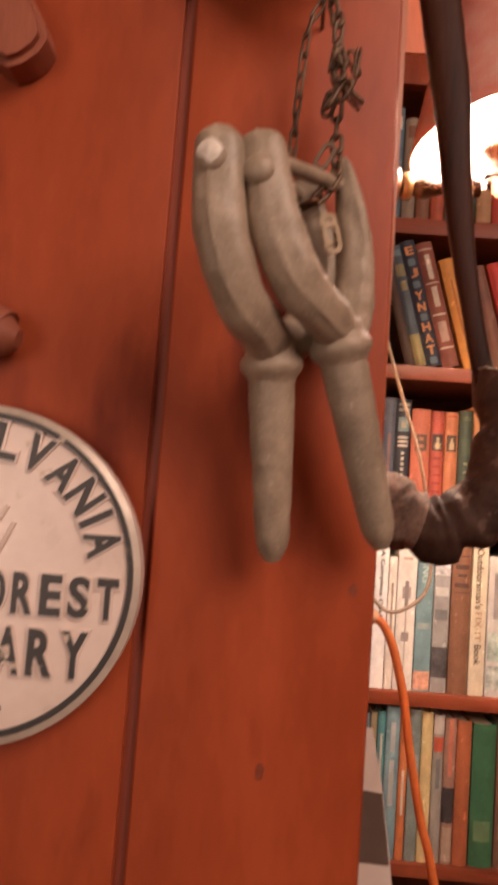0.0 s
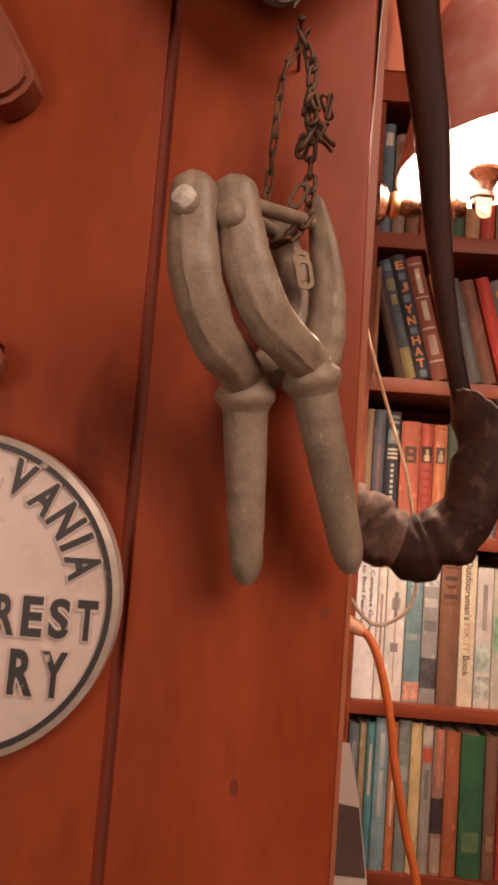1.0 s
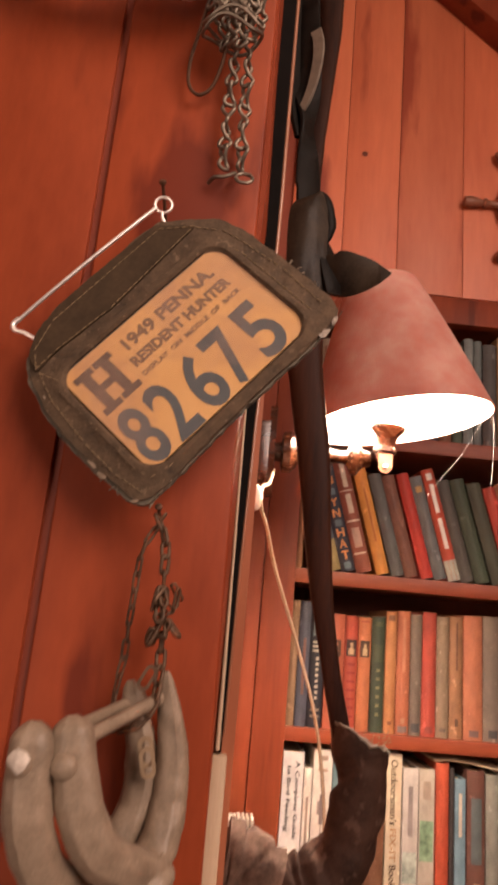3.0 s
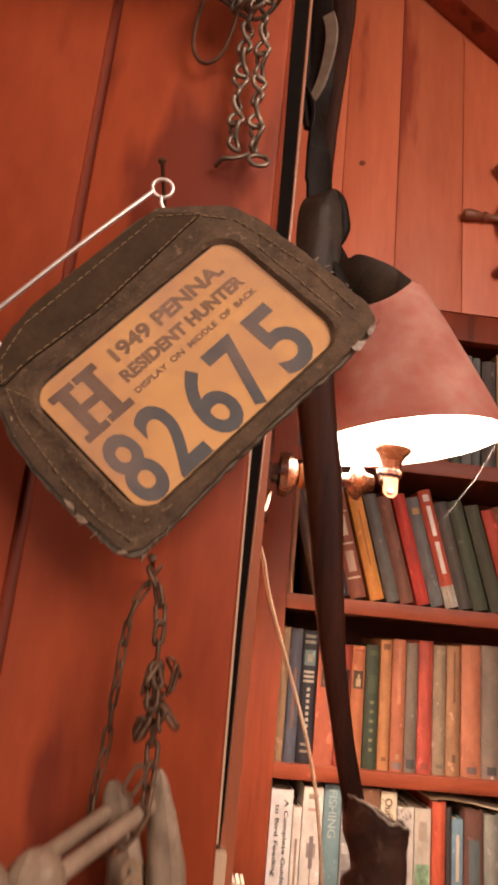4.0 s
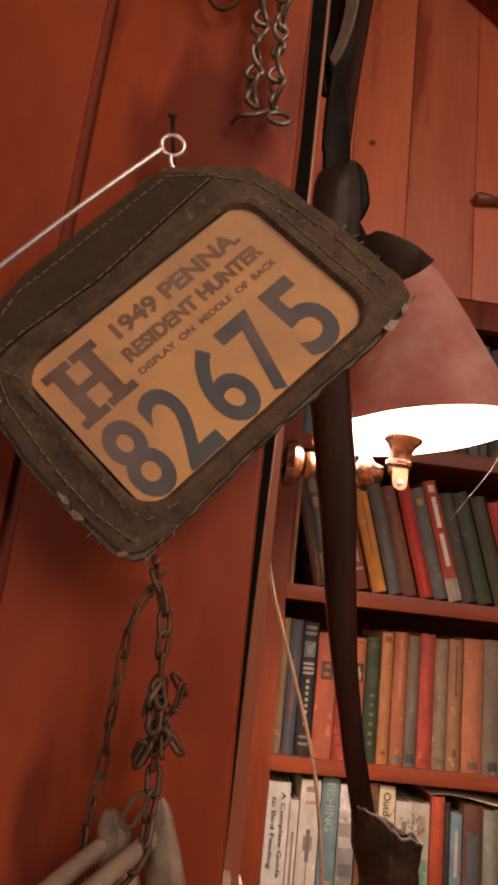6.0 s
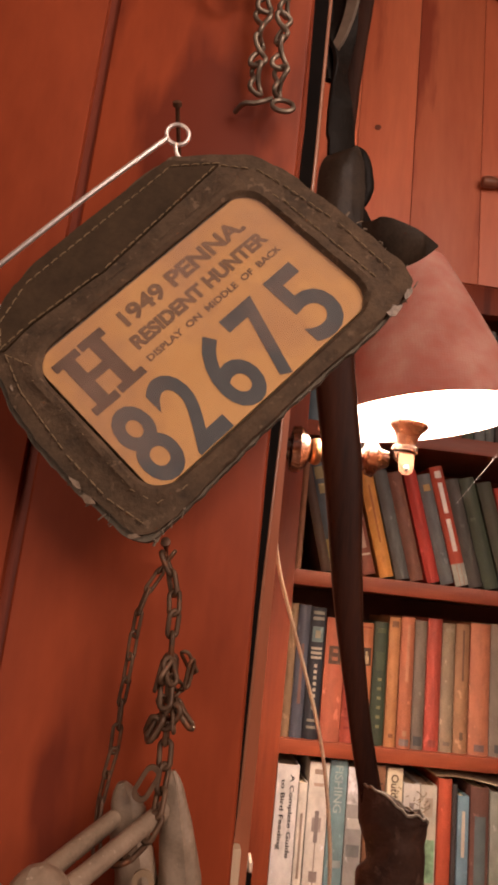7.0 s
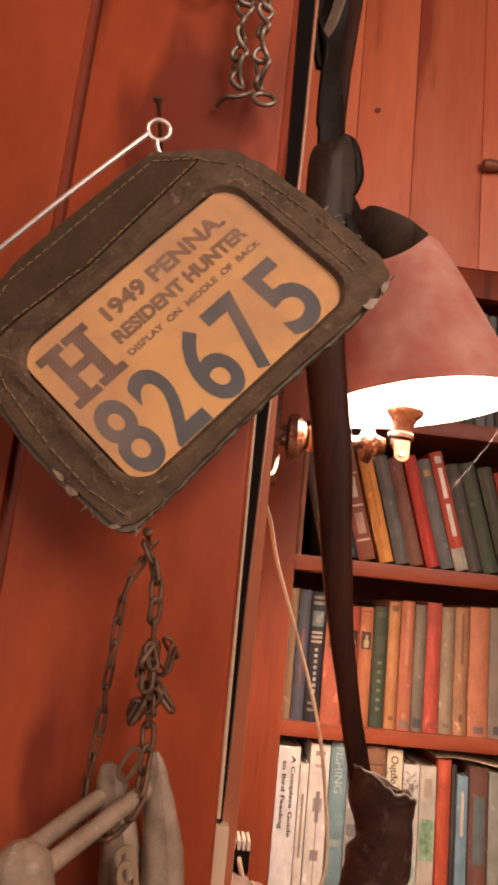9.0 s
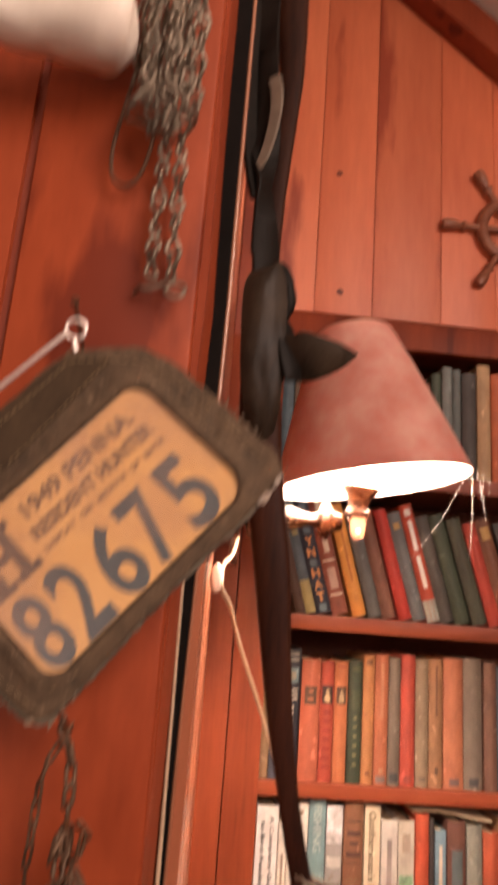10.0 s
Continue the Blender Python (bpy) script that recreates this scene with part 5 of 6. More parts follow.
def oarlock(front, rear, foot_a, foot_b, nub, bolt, pin_ends, crest, label):
    t = thing("oarlock", foot_b, label, "oarlock", "pair of oarlocks")
    for name, pts in (("front_horn", front), ("rear_horn", rear)):
        sm = smooth_path(pts, 40)
        for k in range(5):
            j, end = (k, 5) if name == "front_horn" else (39 - k, 34)
            sm[j] = sm[end] + (sm[j] - sm[end]) * (1.0 + 0.06 * (4 - k))
        if name == "front_horn":
            rad = [0.0080 + 0.0012 * math.sin(math.pi * k / 39) for k in range(40)]
        else:
            rad = [0.0088 - 0.0012 * (k / 20) ** 2 if k < 20 else 0.0076 - (0.0076 - crest) * ((k - 20) / 19) ** 1.2 for k in range(40)]
        for k, s in ((0, 0.30), (1, 0.62), (2, 0.80), (3, 0.91), (4, 0.97)):
            rad[k if name == "front_horn" else 39 - k] *= s
        part(name, tube(bmesh.new(), sm, rad, 48, flat=0.84, rough=0.0006, rough_scale=140, seam=0.0006, square=0.84), GREY_IRON, t)
    a, b = Vector(foot_a), Vector(foot_b)
    axis = (b - a).normalized()
    part("collar", lathe(bmesh.new(), [(0, 0.0090), (0.12, 0.0100), (0.26, 0.0099), (0.36, 0.0102), (0.45, 0.0116), (0.56, 0.0121), (0.68, 0.0119), (0.78, 0.0108), (0.88, 0.0096), (1, 0.0089)], a - axis * 0.008, a + axis * 0.0085, 28), GREY_IRON, t)
    bm = lathe(bmesh.new(), [(k / 24, 0.0091 - 0.0028 * (k / 24) ** 1.3 if k < 21 else 0.0068 * math.cos((k - 20.5) / 4 * 1.5) ** 0.6) for k in range(25)], a + axis * 0.0040, b, 22)
    for v in bm.verts:
        v.co += Vector((0.0004, 0.0005, 0)) * noise.fractal(v.co * 200, 1.0, 2.0, 3)
    part("shank", bm, GREY_IRON, t)
    n = Vector(nub)
    d = Vector((-0.25, -1, 0.05)).normalized()
    head = part("bolt_head", lathe(bmesh.new(), [(0, 0.0054), (0.55, 0.0054), (0.78, 0.0050), (0.92, 0.0038), (1, 0.001)], n + d * -0.006, n + d * 0.0030, 16), GREY_IRON, t)
    if bolt:
        bm = lathe(bmesh.new(), [(0, 0.0043), (0.5, 0.0042), (1, 0.0012)], n + d * 0.0012 + Vector((0.0002, 0, 0.0010)), n + d * 0.0036 + Vector((0.0002, 0, 0.0010)), 14)
        for v in bm.verts:
            v.co += Vector((0.0006, 0, 0.0008)) * noise.fractal(v.co * 420, 1.0, 2.0, 3)
        part("bare_patch", bm, BARE_IRON, head, "bolt head worn to pale metal")
    p0, p1 = (Vector(v) for v in pin_ends)
    part("pin", tube(bmesh.new(), [p0, p0.lerp(p1, 0.33), p0.lerp(p1, 0.66), p1], 0.0030, 14, ref=(0, 0, 1), rough=0.0003, rough_scale=300), GREY_IRON, t, "round cross pin between the horns")
    return t


oarlock([(-0.0165, 0.2220, 1.6228), (-0.0162, 0.2215, 1.6150), (-0.0155, 0.2215, 1.6000), (-0.0128, 0.2230, 1.5845), (-0.0060, 0.2300, 1.5680), (0.0020, 0.2430, 1.5605), (0.0060, 0.2540, 1.5560)],
        [(0.0060, 0.2560, 1.5560), (0.0150, 0.2655, 1.5655), (0.0225, 0.2725, 1.5840), (0.0220, 0.2750, 1.6050), (0.0175, 0.2745, 1.6220), (0.0135, 0.2740, 1.6345)],
        (0.0060, 0.2560, 1.5530), (0.0118, 0.2705, 1.4770), (-0.0185, 0.2150, 1.6100), True, ((-0.0110, 0.2215, 1.6172), (0.0130, 0.2735, 1.6258)), 0.0052, "grey-painted iron oarlock with a pale worn bolt head")
oarlock([(-0.0035, 0.2270, 1.6250), (-0.0020, 0.2265, 1.6175), (0.0012, 0.2265, 1.6035), (0.0060, 0.2280, 1.5890), (0.0140, 0.2330, 1.5755), (0.0240, 0.2430, 1.5685), (0.0305, 0.2530, 1.5650)],
        [(0.0305, 0.2550, 1.5650), (0.0350, 0.2635, 1.5725), (0.0372, 0.2705, 1.5890), (0.0362, 0.2725, 1.6080), (0.0326, 0.2720, 1.6260), (0.0298, 0.2710, 1.6400)],
        (0.0312, 0.2560, 1.5615), (0.0540, 0.2700, 1.4850), (-0.0030, 0.2192, 1.6090), False, ((0.0010, 0.2275, 1.6172), (0.0285, 0.2705, 1.6300)), 0.0034, "grey-painted iron oarlock leaning over the other one")


# ---- upper chain on a bone peg ----
bone = thing("bone_peg", (-0.03, 0.262, 2.042), "pale dry bone fixed across the board wall as a peg", "bone")
pts = [(-0.115, 0.250, 2.050, 0.0135), (-0.080, 0.250, 2.044, 0.0115), (-0.050, 0.251, 2.0385, 0.0135), (-0.025, 0.252, 2.041, 0.0185), (-0.008, 0.253, 2.043, 0.0215), (0.003, 0.254, 2.043, 0.0205), (0.009, 0.255, 2.043, 0.0140), (0.0115, 0.255, 2.043, 0.004)]
sm = smooth_path(pts, 44)
part("shaft", tube(bmesh.new(), sm, [v[3] for v in sm], 20, rough=0.0012, rough_scale=60), BONE, bone)
part("fixing", lathe(bmesh.new(), [(0, 0.006), (1, 0.006)], (-0.095, 0.250, 2.047), (-0.095, WALL + 0.003, 2.047), 12), NAIL_IRON, bone)
steel = thing("steel_chain", (0.026, 0.27, 2.075), "bundle of dull steel twisted-link chain hung on a hook", "chain")
part("hook", tube(bmesh.new(), smooth_path([(0.027, WALL + 0.004, 2.112), (0.027, 0.272, 2.110), (0.027, 0.254, 2.104), (0.027, 0.246, 2.110), (0.027, 0.245, 2.120)], 24), 0.0022, 8, ref=(1, 0, 0)), NAIL_IRON, steel)
chain(steel, STEEL_LINK, 0.0143, [(0.0290, 0.268, 2.10), (0.0305, 0.271, 2.02), (0.0290, 0.277, 1.975), (0.0290, 0.2785, 1.942), (0.0295, 0.279, 1.918)], spin=65, seed=5)
chain(steel, STEEL_LINK, 0.0143, [(0.0340, 0.267, 2.10), (0.0375, 0.270, 2.02), (0.0385, 0.277, 1.975), (0.0390, 0.2785, 1.942), (0.0405, 0.279, 1.921)], spin=65, start=50, seed=6)
for k, (x, y, low) in enumerate(((0.0115, 0.264, 2.020), (0.0165, 0.259, 2.004), (0.0215, 0.262, 1.996), (0.0265, 0.257, 2.000), (0.0320, 0.260, 1.997), (0.0375, 0.258, 2.002), (0.0420, 0.264, 2.012), (0.0190, 0.252, 2.010), (0.0300, 0.250, 2.008))):
    chain(steel, STEEL_LINK, 0.0140, [(0.0265 + (x - 0.0265) * 0.35, 0.250 + 0.3 * (y - 0.25), 2.112), (x, y, 2.08), (x + 0.001, y + 0.002, 2.04), (x + 0.001, y + 0.004, low)], spin=60, start=17 * k, seed=20 + k)
pts = [(0.0425 + 0.0048 * math.cos(a), 0.2765 + 0.0022 * math.sin(a), 1.9150 + 0.0046 * math.sin(a)) for a in [2 * math.pi * k / 28 for k in range(28)]]
part("end_ring", tube(bmesh.new(), pts, 0.0011, 8, closed=True), CHAIN_STEEL, steel)
pts = smooth_path([(0.0215, 0.2850, 1.9150), (0.0250, 0.2800, 1.9160), (0.0300, 0.2780, 1.9155), (0.0345, 0.2780, 1.9175), (0.0378, 0.2775, 1.9190)], 20)
part("end_wire", tube(bmesh.new(), pts, 0.0011, 8), CHAIN_STEEL, steel)
for k, z in enumerate((2.006, 2.000)):
    pts = [(0.0275 + 0.0175 * math.cos(a), 0.262 + 0.012 * math.sin(a), z + 0.003 * math.sin(3 * a + k)) for a in [2 * math.pi * j / 30 for j in range(30)]]
    part("tie", tube(bmesh.new(), pts, 0.0011, 6, ref=(0, 0, 1), closed=True), CHAIN_STEEL, steel)
pts = smooth_path([(0.0130, 0.268, 2.045), (0.0075, 0.272, 2.015), (0.0030, 0.277, 1.993), (0.0035, 0.280, 1.978), (0.0100, 0.280, 1.9715), (0.0175, 0.278, 1.976), (0.0225, 0.272, 1.988), (0.0240, 0.268, 2.000)], 40)
part("wire_loop", tube(bmesh.new(), pts, 0.0011, 7), NAIL_IRON, steel, "dark wire loop")

# ---- hunting licence in its holder ----
TAG = Matrix((Vector((0.6445, -0.0181, 0.7644)), Vector((-0.7547, 0.1450, 0.6398)), Vector((-0.123, -0.9893, 0.079)))).transposed().to_4x4()
TAG.translation = (0.0217, 0.2584, 1.7971)
holder = thing("licence_holder", TAG @ Vector((0, 0, -0.004)), "worn brown canvas holder with an aged orange hunting licence", "licence holder")
outline = [(0.0430, 0.0690), (0.0570, 0.0575), (0.0680, 0.0460), (0.0725, 0.0320), (0.0742, 0.0020), (0.0740, -0.0340), (0.0700, -0.0415), (0.0610, -0.0440), (0.0370, -0.0447), (0.0140, -0.0437), (-0.0125, -0.0440), (-0.0580, -0.0458), (-0.0665, -0.0448), (-0.0715, -0.0400), (-0.0745, -0.0146), (-0.0745, 0.0100), (-0.0725, 0.0280), (-0.0665, 0.0470), (-0.0600, 0.0570), (-0.0450, 0.0655), (-0.0280, 0.0690), (0.0, 0.0695), (0.0300, 0.0695)]
window = corners(-0.0556, 0.0550, -0.0362, 0.0362, 0.012, 8)
inset = [(x if x > -0.05 else x + 0.0022, y if y > -0.042 else y + 0.0008) for x, y in outline]
edge = rounded(inset, 240, 0.0005, 5)
bm = slab(bmesh.new(), rounded(outline, 240, 0.0009, 15), -0.0042, -0.0012, TAG)
part("back", bm, EDGE_CANVAS, holder, "grey-green canvas back with a ragged edge", smooth=False)


# front frame of cloth, swelling round the window
bm = bmesh.new()
n = 240
win = rounded(window, n, 0.0)


def match(loop, like):
    """The loop's points ordered by angle like the other's."""
    ang = lambda p: math.atan2(p[1], p[0])  # noqa: E731
    return sorted(loop, key=ang)


outer_s, win_s = match(edge, None), match(win, None)
grow = lambda loop, s: [(x * (1 + s / 0.056), y * (1 + s / 0.037)) for x, y in loop]  # noqa: E731
levels = [(outer_s, -0.0012), (outer_s, 0.0006), ([(a[0] * 0.5 + b[0] * 0.5, a[1] * 0.5 + b[1] * 0.5) for a, b in zip(outer_s, grow(win_s, 0.0065))], 0.0014), (grow(win_s, 0.0055), 0.0017), (grow(win_s, 0.0038), 0.0030), (grow(win_s, 0.0014), 0.0030), (win_s, 0.0014), (win_s, 0.0002)]
rows = []
for loop, zz in levels:
    rows.append([bm.verts.new(TAG @ Vector((x, y, zz + 0.0005 * noise.fractal(Vector((x, y, 0)) * 160, 1, 2, 3)))) for x, y in loop])
for a, b in zip(rows, rows[1:]):
    for k in range(n):
        bm.faces.new((a[k], a[(k + 1) % n], b[(k + 1) % n], b[k]))
part("front", bm, HOLDER, holder, "worn brown canvas front with a raised window rim")
flap = rounded([(0.0405, 0.0672), (0.0556, 0.0505), (-0.0095, 0.0455), (-0.0460, 0.0475), (-0.0605, 0.0455), (-0.0575, 0.0555), (-0.0440, 0.0638), (-0.0280, 0.0674), (0.0, 0.0680)], 150, 0.0002, 8)
part("flap", slab(bmesh.new(), flap, 0.0010, 0.0027, TAG), FLAP, holder, "dark oilcloth flap along the top", smooth=False)
bm = bmesh.new()


def stitches(bm, pts, z, length=0.0030, gap=0.0012):
    p = [Vector((x, y, z)) for x, y in pts]
    for a, b in zip(p, p[1:]):
        d = (b - a)
        k, total = 0.0, d.length
        while k + length < total:
            q0, q1 = a + d * (k / total), a + d * ((k + length) / total)
            up = Vector((0, 0, 0.0004))
            tube(bm, [TAG @ q0, TAG @ (q0.lerp(q1, 0.5) + up), TAG @ q1], 0.00026, 5)
            k += length + gap


stitches(bm, [(-0.0590, 0.0480), (-0.0530, 0.0560), (-0.0358, 0.0623), (-0.0108, 0.0625), (0.0401, 0.0633), (0.0551, 0.0500)], 0.0029)
stitches(bm, [(-0.0600, 0.0470), (-0.0457, 0.0478), (-0.0095, 0.0458), (0.0551, 0.0508)], 0.0029)
stitches(bm, [(0.0551, 0.0500), (0.0640, 0.0380), (0.0663, 0.0248), (0.0689, -0.0029), (0.0676, -0.0343)], 0.0017)
stitches(bm, [(0.0580, 0.0330), (0.0610, 0.0195), (0.0612, -0.0300)], 0.0019)
stitches(bm, [(-0.0600, 0.0440), (-0.0648, 0.0288), (-0.0679, -0.0020), (-0.0678, -0.0240), (-0.0644, -0.0400)], 0.0017)
stitches(bm, [(-0.0590, 0.0300), (-0.0585, 0.0180), (-0.0590, -0.0051), (-0.0600, -0.0273), (-0.0565, -0.0375), (-0.0471, -0.0399), (-0.0350, -0.0399)], 0.0024)
stitches(bm, [(-0.0600, 0.0440), (-0.0555, 0.0330)], 0.0030)
part("stitching", bm, THREAD, holder, "tan stitching")
bm = bmesh.new()
rnd = random.Random(9)
for k in range(46):
    x, y = rnd.choice([(-0.0712 + rnd.uniform(-0.0005, 0.001), rnd.uniform(-0.040, -0.005)), (rnd.uniform(-0.066, -0.05), -0.0445), (0.0752, rnd.uniform(-0.036, 0.0)), (rnd.uniform(0.03, 0.07), -0.0425)])
    p = Vector((x, y, rnd.uniform(-0.003, 0)))
    d = Vector((rnd.uniform(-1, 1) + (-0.8 if x < 0 else 0.5), rnd.uniform(-1, 0.4), rnd.uniform(-0.5, 0.5))) * 0.0022
    tube(bm, [TAG @ p, TAG @ (p + d * 0.6 + Vector((0.0004, 0, 0))), TAG @ (p + d)], rnd.uniform(0.0002, 0.0005), 4)
tagged(part("fray", bm, surface("pale_fray", (0.16, 0.13, 0.09), (0.30, 0.25, 0.18), 0.9, 300, vary=0.0), holder, "frayed pale edge threads"), kind="stuff")
sheet = part("licence_sheet", slab(bmesh.new(), corners(-0.0545, 0.0550, -0.0352, 0.0352, 0.008, 6), -0.0011, 0.0004, TAG), PAPER, holder, "aged orange printed licence sheet", smooth=False)


def printed(words, x0, x1, y0, y1, ink, bold):
    part("print", lettering(words, x1 - x0, y1 - y0, 0.00006, TAG @ Matrix.Translation((x0, y0, 0.00052)), bold), ink, sheet, smooth=False)


printed("1949 PENNA.", -0.0195, 0.0425, 0.0213, 0.0292, INK_BROWN, 0.040)
printed("RESIDENT HUNTER", -0.0228, 0.0450, 0.0113, 0.0178, INK_BROWN, 0.050)
printed("DISPLAY  ON  MIDDLE  OF  BACK", -0.0229, 0.0455, 0.0048, 0.0077, INK_BROWN, 0.030)
for c, x0, x1 in zip("82675", (-0.0520, -0.0338, -0.0128, 0.0062, 0.0270), (-0.0368, -0.0180, 0.0036, 0.0224, 0.0446)):
    printed(c, x0, x1, -0.0350, -0.0010, INK_BLUE, 0.020)
bm = bmesh.new()
for x0, x1, y0, y1 in ((-0.0485, -0.0435, 0.0040, 0.0300), (-0.0360, -0.0310, 0.0045, 0.0302), (-0.0440, -0.0355, 0.0150, 0.0190), (-0.0515, -0.0405, 0.0268, 0.0304), (-0.0390, -0.0282, 0.0270, 0.0306), (-0.0515, -0.0405, 0.0036, 0.0070), (-0.0390, -0.0275, 0.0040, 0.0074)):
    box(bm, x0 + 0.0006, x1 + 0.0011, y0 - 0.0014, y1 - 0.0012, 0.00046, 0.00058 + 0.00001 * (x1 - x0) / 0.011, 0, TAG)
part("print", bm, INK_DARK, sheet, smooth=False)
for u, v, turn, size in ((-0.0722, -0.0110, 1.4, 0.9), (-0.0728, -0.0190, 1.7, 0.9), (-0.0700, -0.0400, 2.3, 0.7), (0.0560, -0.0440, -0.1, 1.1), (0.0655, -0.0425, 0.3, 0.8), (-0.0660, 0.0330, 0.9, 0.4)):
    rnd = random.Random(int(u * 1e5))
    scrap = [((0.0036 + rnd.uniform(-0.0012, 0.0012)) * size * math.cos(a), (0.0016 + rnd.uniform(-0.0007, 0.0007)) * size * math.sin(a)) for a in [2 * math.pi * k / 11 for k in range(11)]]
    part("film_scrap", slab(bmesh.new(), scrap, -0.0002, 0.0002, TAG @ Matrix.Translation((u, v, 0.0008)) @ Euler((0.3, 0.2, turn)).to_matrix().to_4x4()), SCRAP, holder, "torn pale scrap of plastic film", smooth=False)
part("window_film", slab(bmesh.new(), corners(-0.0545, 0.0550, -0.0352, 0.0352, 0.008, 6), 0.0010, 0.0012, TAG), FILM, holder, "clear plastic window film gone cloudy", smooth=False)
ring_c = Vector((0.0535, 0.0745, 0.0010))
bm = tube(bmesh.new(), [TAG @ (ring_c + Vector((0.0046 * math.cos(a), 0.0046 * math.sin(a), 0.0009 * math.sin(a)))) for a in [2 * math.pi * k / 28 for k in range(28)]], 0.0009, 8, ref=TAG.to_3x3() @ Vector((0, 0, 1)), closed=True)
pin = part("safety_pin", bm, PIN_STEEL, holder, "bright steel safety pin")
pts = [TAG @ Vector(v) for v in ((0.0495, 0.0762, 0.0012), (0.0100, 0.0768, 0.0022), (-0.0300, 0.0770, 0.0020), (-0.0485, 0.0768, 0.0015))]
part("wire", tube(bmesh.new(), smooth_path(pts, 20), 0.0011, 8), PIN_STEEL, pin)
pts = [TAG @ Vector(v) for v in ((-0.0470, 0.0772, 0.0015), (-0.0515, 0.0768, 0.0018), (-0.0530, 0.0735, 0.0015), (-0.0505, 0.0690, 0.0005), (-0.0480, 0.0600, -0.0010))]
part("clasp", tube(bmesh.new(), smooth_path(pts, 20), [0.0016 - 0.0006 * k / 19 for k in range(20)], 8), PIN_STEEL, pin)
pts = [TAG @ Vector(v) for v in ((0.0500, 0.0720, 0.0005), (0.0475, 0.0690, 0.0000), (0.0460, 0.0640, -0.0015))]
part("catch", tube(bmesh.new(), smooth_path(pts, 12), 0.0009, 8), PIN_STEEL, pin)

# ---- round sign ----
SC = Vector((-0.1085, WALL - 0.008, 1.4625))
sign = thing("round_sign", SC + Vector((0, 0.008, 0)), "round cream embossed metal sign with chipped black lettering", "sign")
bm = bmesh.new()
prof = [(0.0, 0.0026), (0.0600, 0.0026), (0.0640, 0.0022), (0.0648, 0.0028), (0.0665, 0.0036), (0.0680, 0.0026), (0.0686, 0.0), (0.0684, -0.005), (0.0640, -0.0065)]
rings = [[bm.verts.new(SC + Vector((r * math.cos(a), -h, r * math.sin(a)))) for a in [2 * math.pi * k / 96 for k in range(96)]] for r, h in prof[1:]]
bm.faces.new(rings[0])
for a, b in zip(rings, rings[1:]):
    for k in range(96):
        bm.faces.new((a[k], a[(k + 1) % 96], b[(k + 1) % 96], b[k]))
bm.faces.new(rings[-1][::-1])
bmesh.ops.recalc_face_normals(bm, faces=bm.faces[:])
disc = part("disc", bm, CREAM_ENAMEL, sign)
bm = bmesh.new()
circle = lambda r: [(r * math.cos(2 * math.pi * k / 96), r * math.sin(2 * math.pi * k / 96)) for k in range(96)]  # noqa: E731
FACE_M = axes(SC + Vector((0, -0.0024, 0)), (1, 0, 0), (0, 0, 1))
band(bm, circle(0.0656), circle(0.0632), 0.0, 0.0013, FACE_M)
part("black_ring", bm, BLACK_PAINT, sign, "chipped black ring line")
band_bm = band(bmesh.new(), circle(0.0685), circle(0.0657), -0.0012, 0.0010, FACE_M, top=0.0021)
part("rim", band_bm, RIM_METAL, sign, "pale worn rim")


def embossed(words, wide, high, m):
    raised = part("embossing", lettering(words, wide + 0.0014, high + 0.0014, 0.0011, m @ Matrix.Translation((-0.0007, -0.0007, 0.0003)), 0.085), CREAM_ENAMEL, sign)
    part("letter", lettering(words, wide, high, 0.0015, m @ Matrix.Translation((0, 0, 0.0003)), 0.034), BLACK_PAINT, raised, smooth=False)


for k, c in enumerate("LVANIA"):
    a = radians((80.5, 66, 51.5, 38, 27.5, 17)[k])
    r = 0.0472
    d = Vector((math.cos(a), math.sin(a), 0))
    w, h = (0.0028, 0.0150) if c == "I" else (0.0104, 0.0150)
    m = FACE_M @ Matrix.Translation(d * r) @ Matrix.Rotation(a - math.pi / 2, 4, "Z") @ Matrix.Translation((-w / 2, 0, 0))
    embossed(c, w, h, m)
right = -0.0484 - SC.x
for k, c in enumerate("TSEROF"):
    embossed(c, 0.0086, 0.0165, FACE_M @ Matrix.Translation((right - 0.0086 - 0.0114 * k, 1.4478 - SC.z, 0)))
right = -0.0590 - SC.x
for k, c in enumerate("YRA"):
    embossed(c, 0.0105, 0.0185, FACE_M @ Matrix.Translation((right - 0.0105 - 0.0134 * k, 1.4240 - SC.z, 0)))
part("letter", slab(bmesh.new(), corners(-0.0085, 0.0085, -0.0013, 0.0013, 0.0012, 4), 0.0, 0.0014, FACE_M @ Matrix.Translation((0.0085, 1.4100 - SC.z, 0))), BLACK_PAINT, sign, smooth=False)
for x0, z0, x1, z1 in ((-0.0935, 1.4835, -0.1000, 1.4690), (-0.0965, 1.4905, -0.1035, 1.4780)):
    part("raised_line", tube(bmesh.new(), smooth_path([(x0, SC.y - 0.0026, z0), ((x0 + x1) / 2, SC.y - 0.0032, (z0 + z1) / 2), (x1, SC.y - 0.0026, z1)], 8), 0.0010, 8), CREAM_ENAMEL, sign)
part("nail_head", lathe(bmesh.new(), [(0, 0.004), (0.6, 0.004), (1, 0.0015)], SC + Vector((0, -0.0022, 0.020)), SC + Vector((0, -0.0046, 0.020)), 12), NAIL_IRON, sign)
tube_bm = lathe(bmesh.new(), [(0, 0.004), (1, 0.004)], SC + Vector((0, 0.004, 0)), SC + Vector((0, 0.009, 0)), 12)
part("stud", tube_bm, NAIL_IRON, sign)

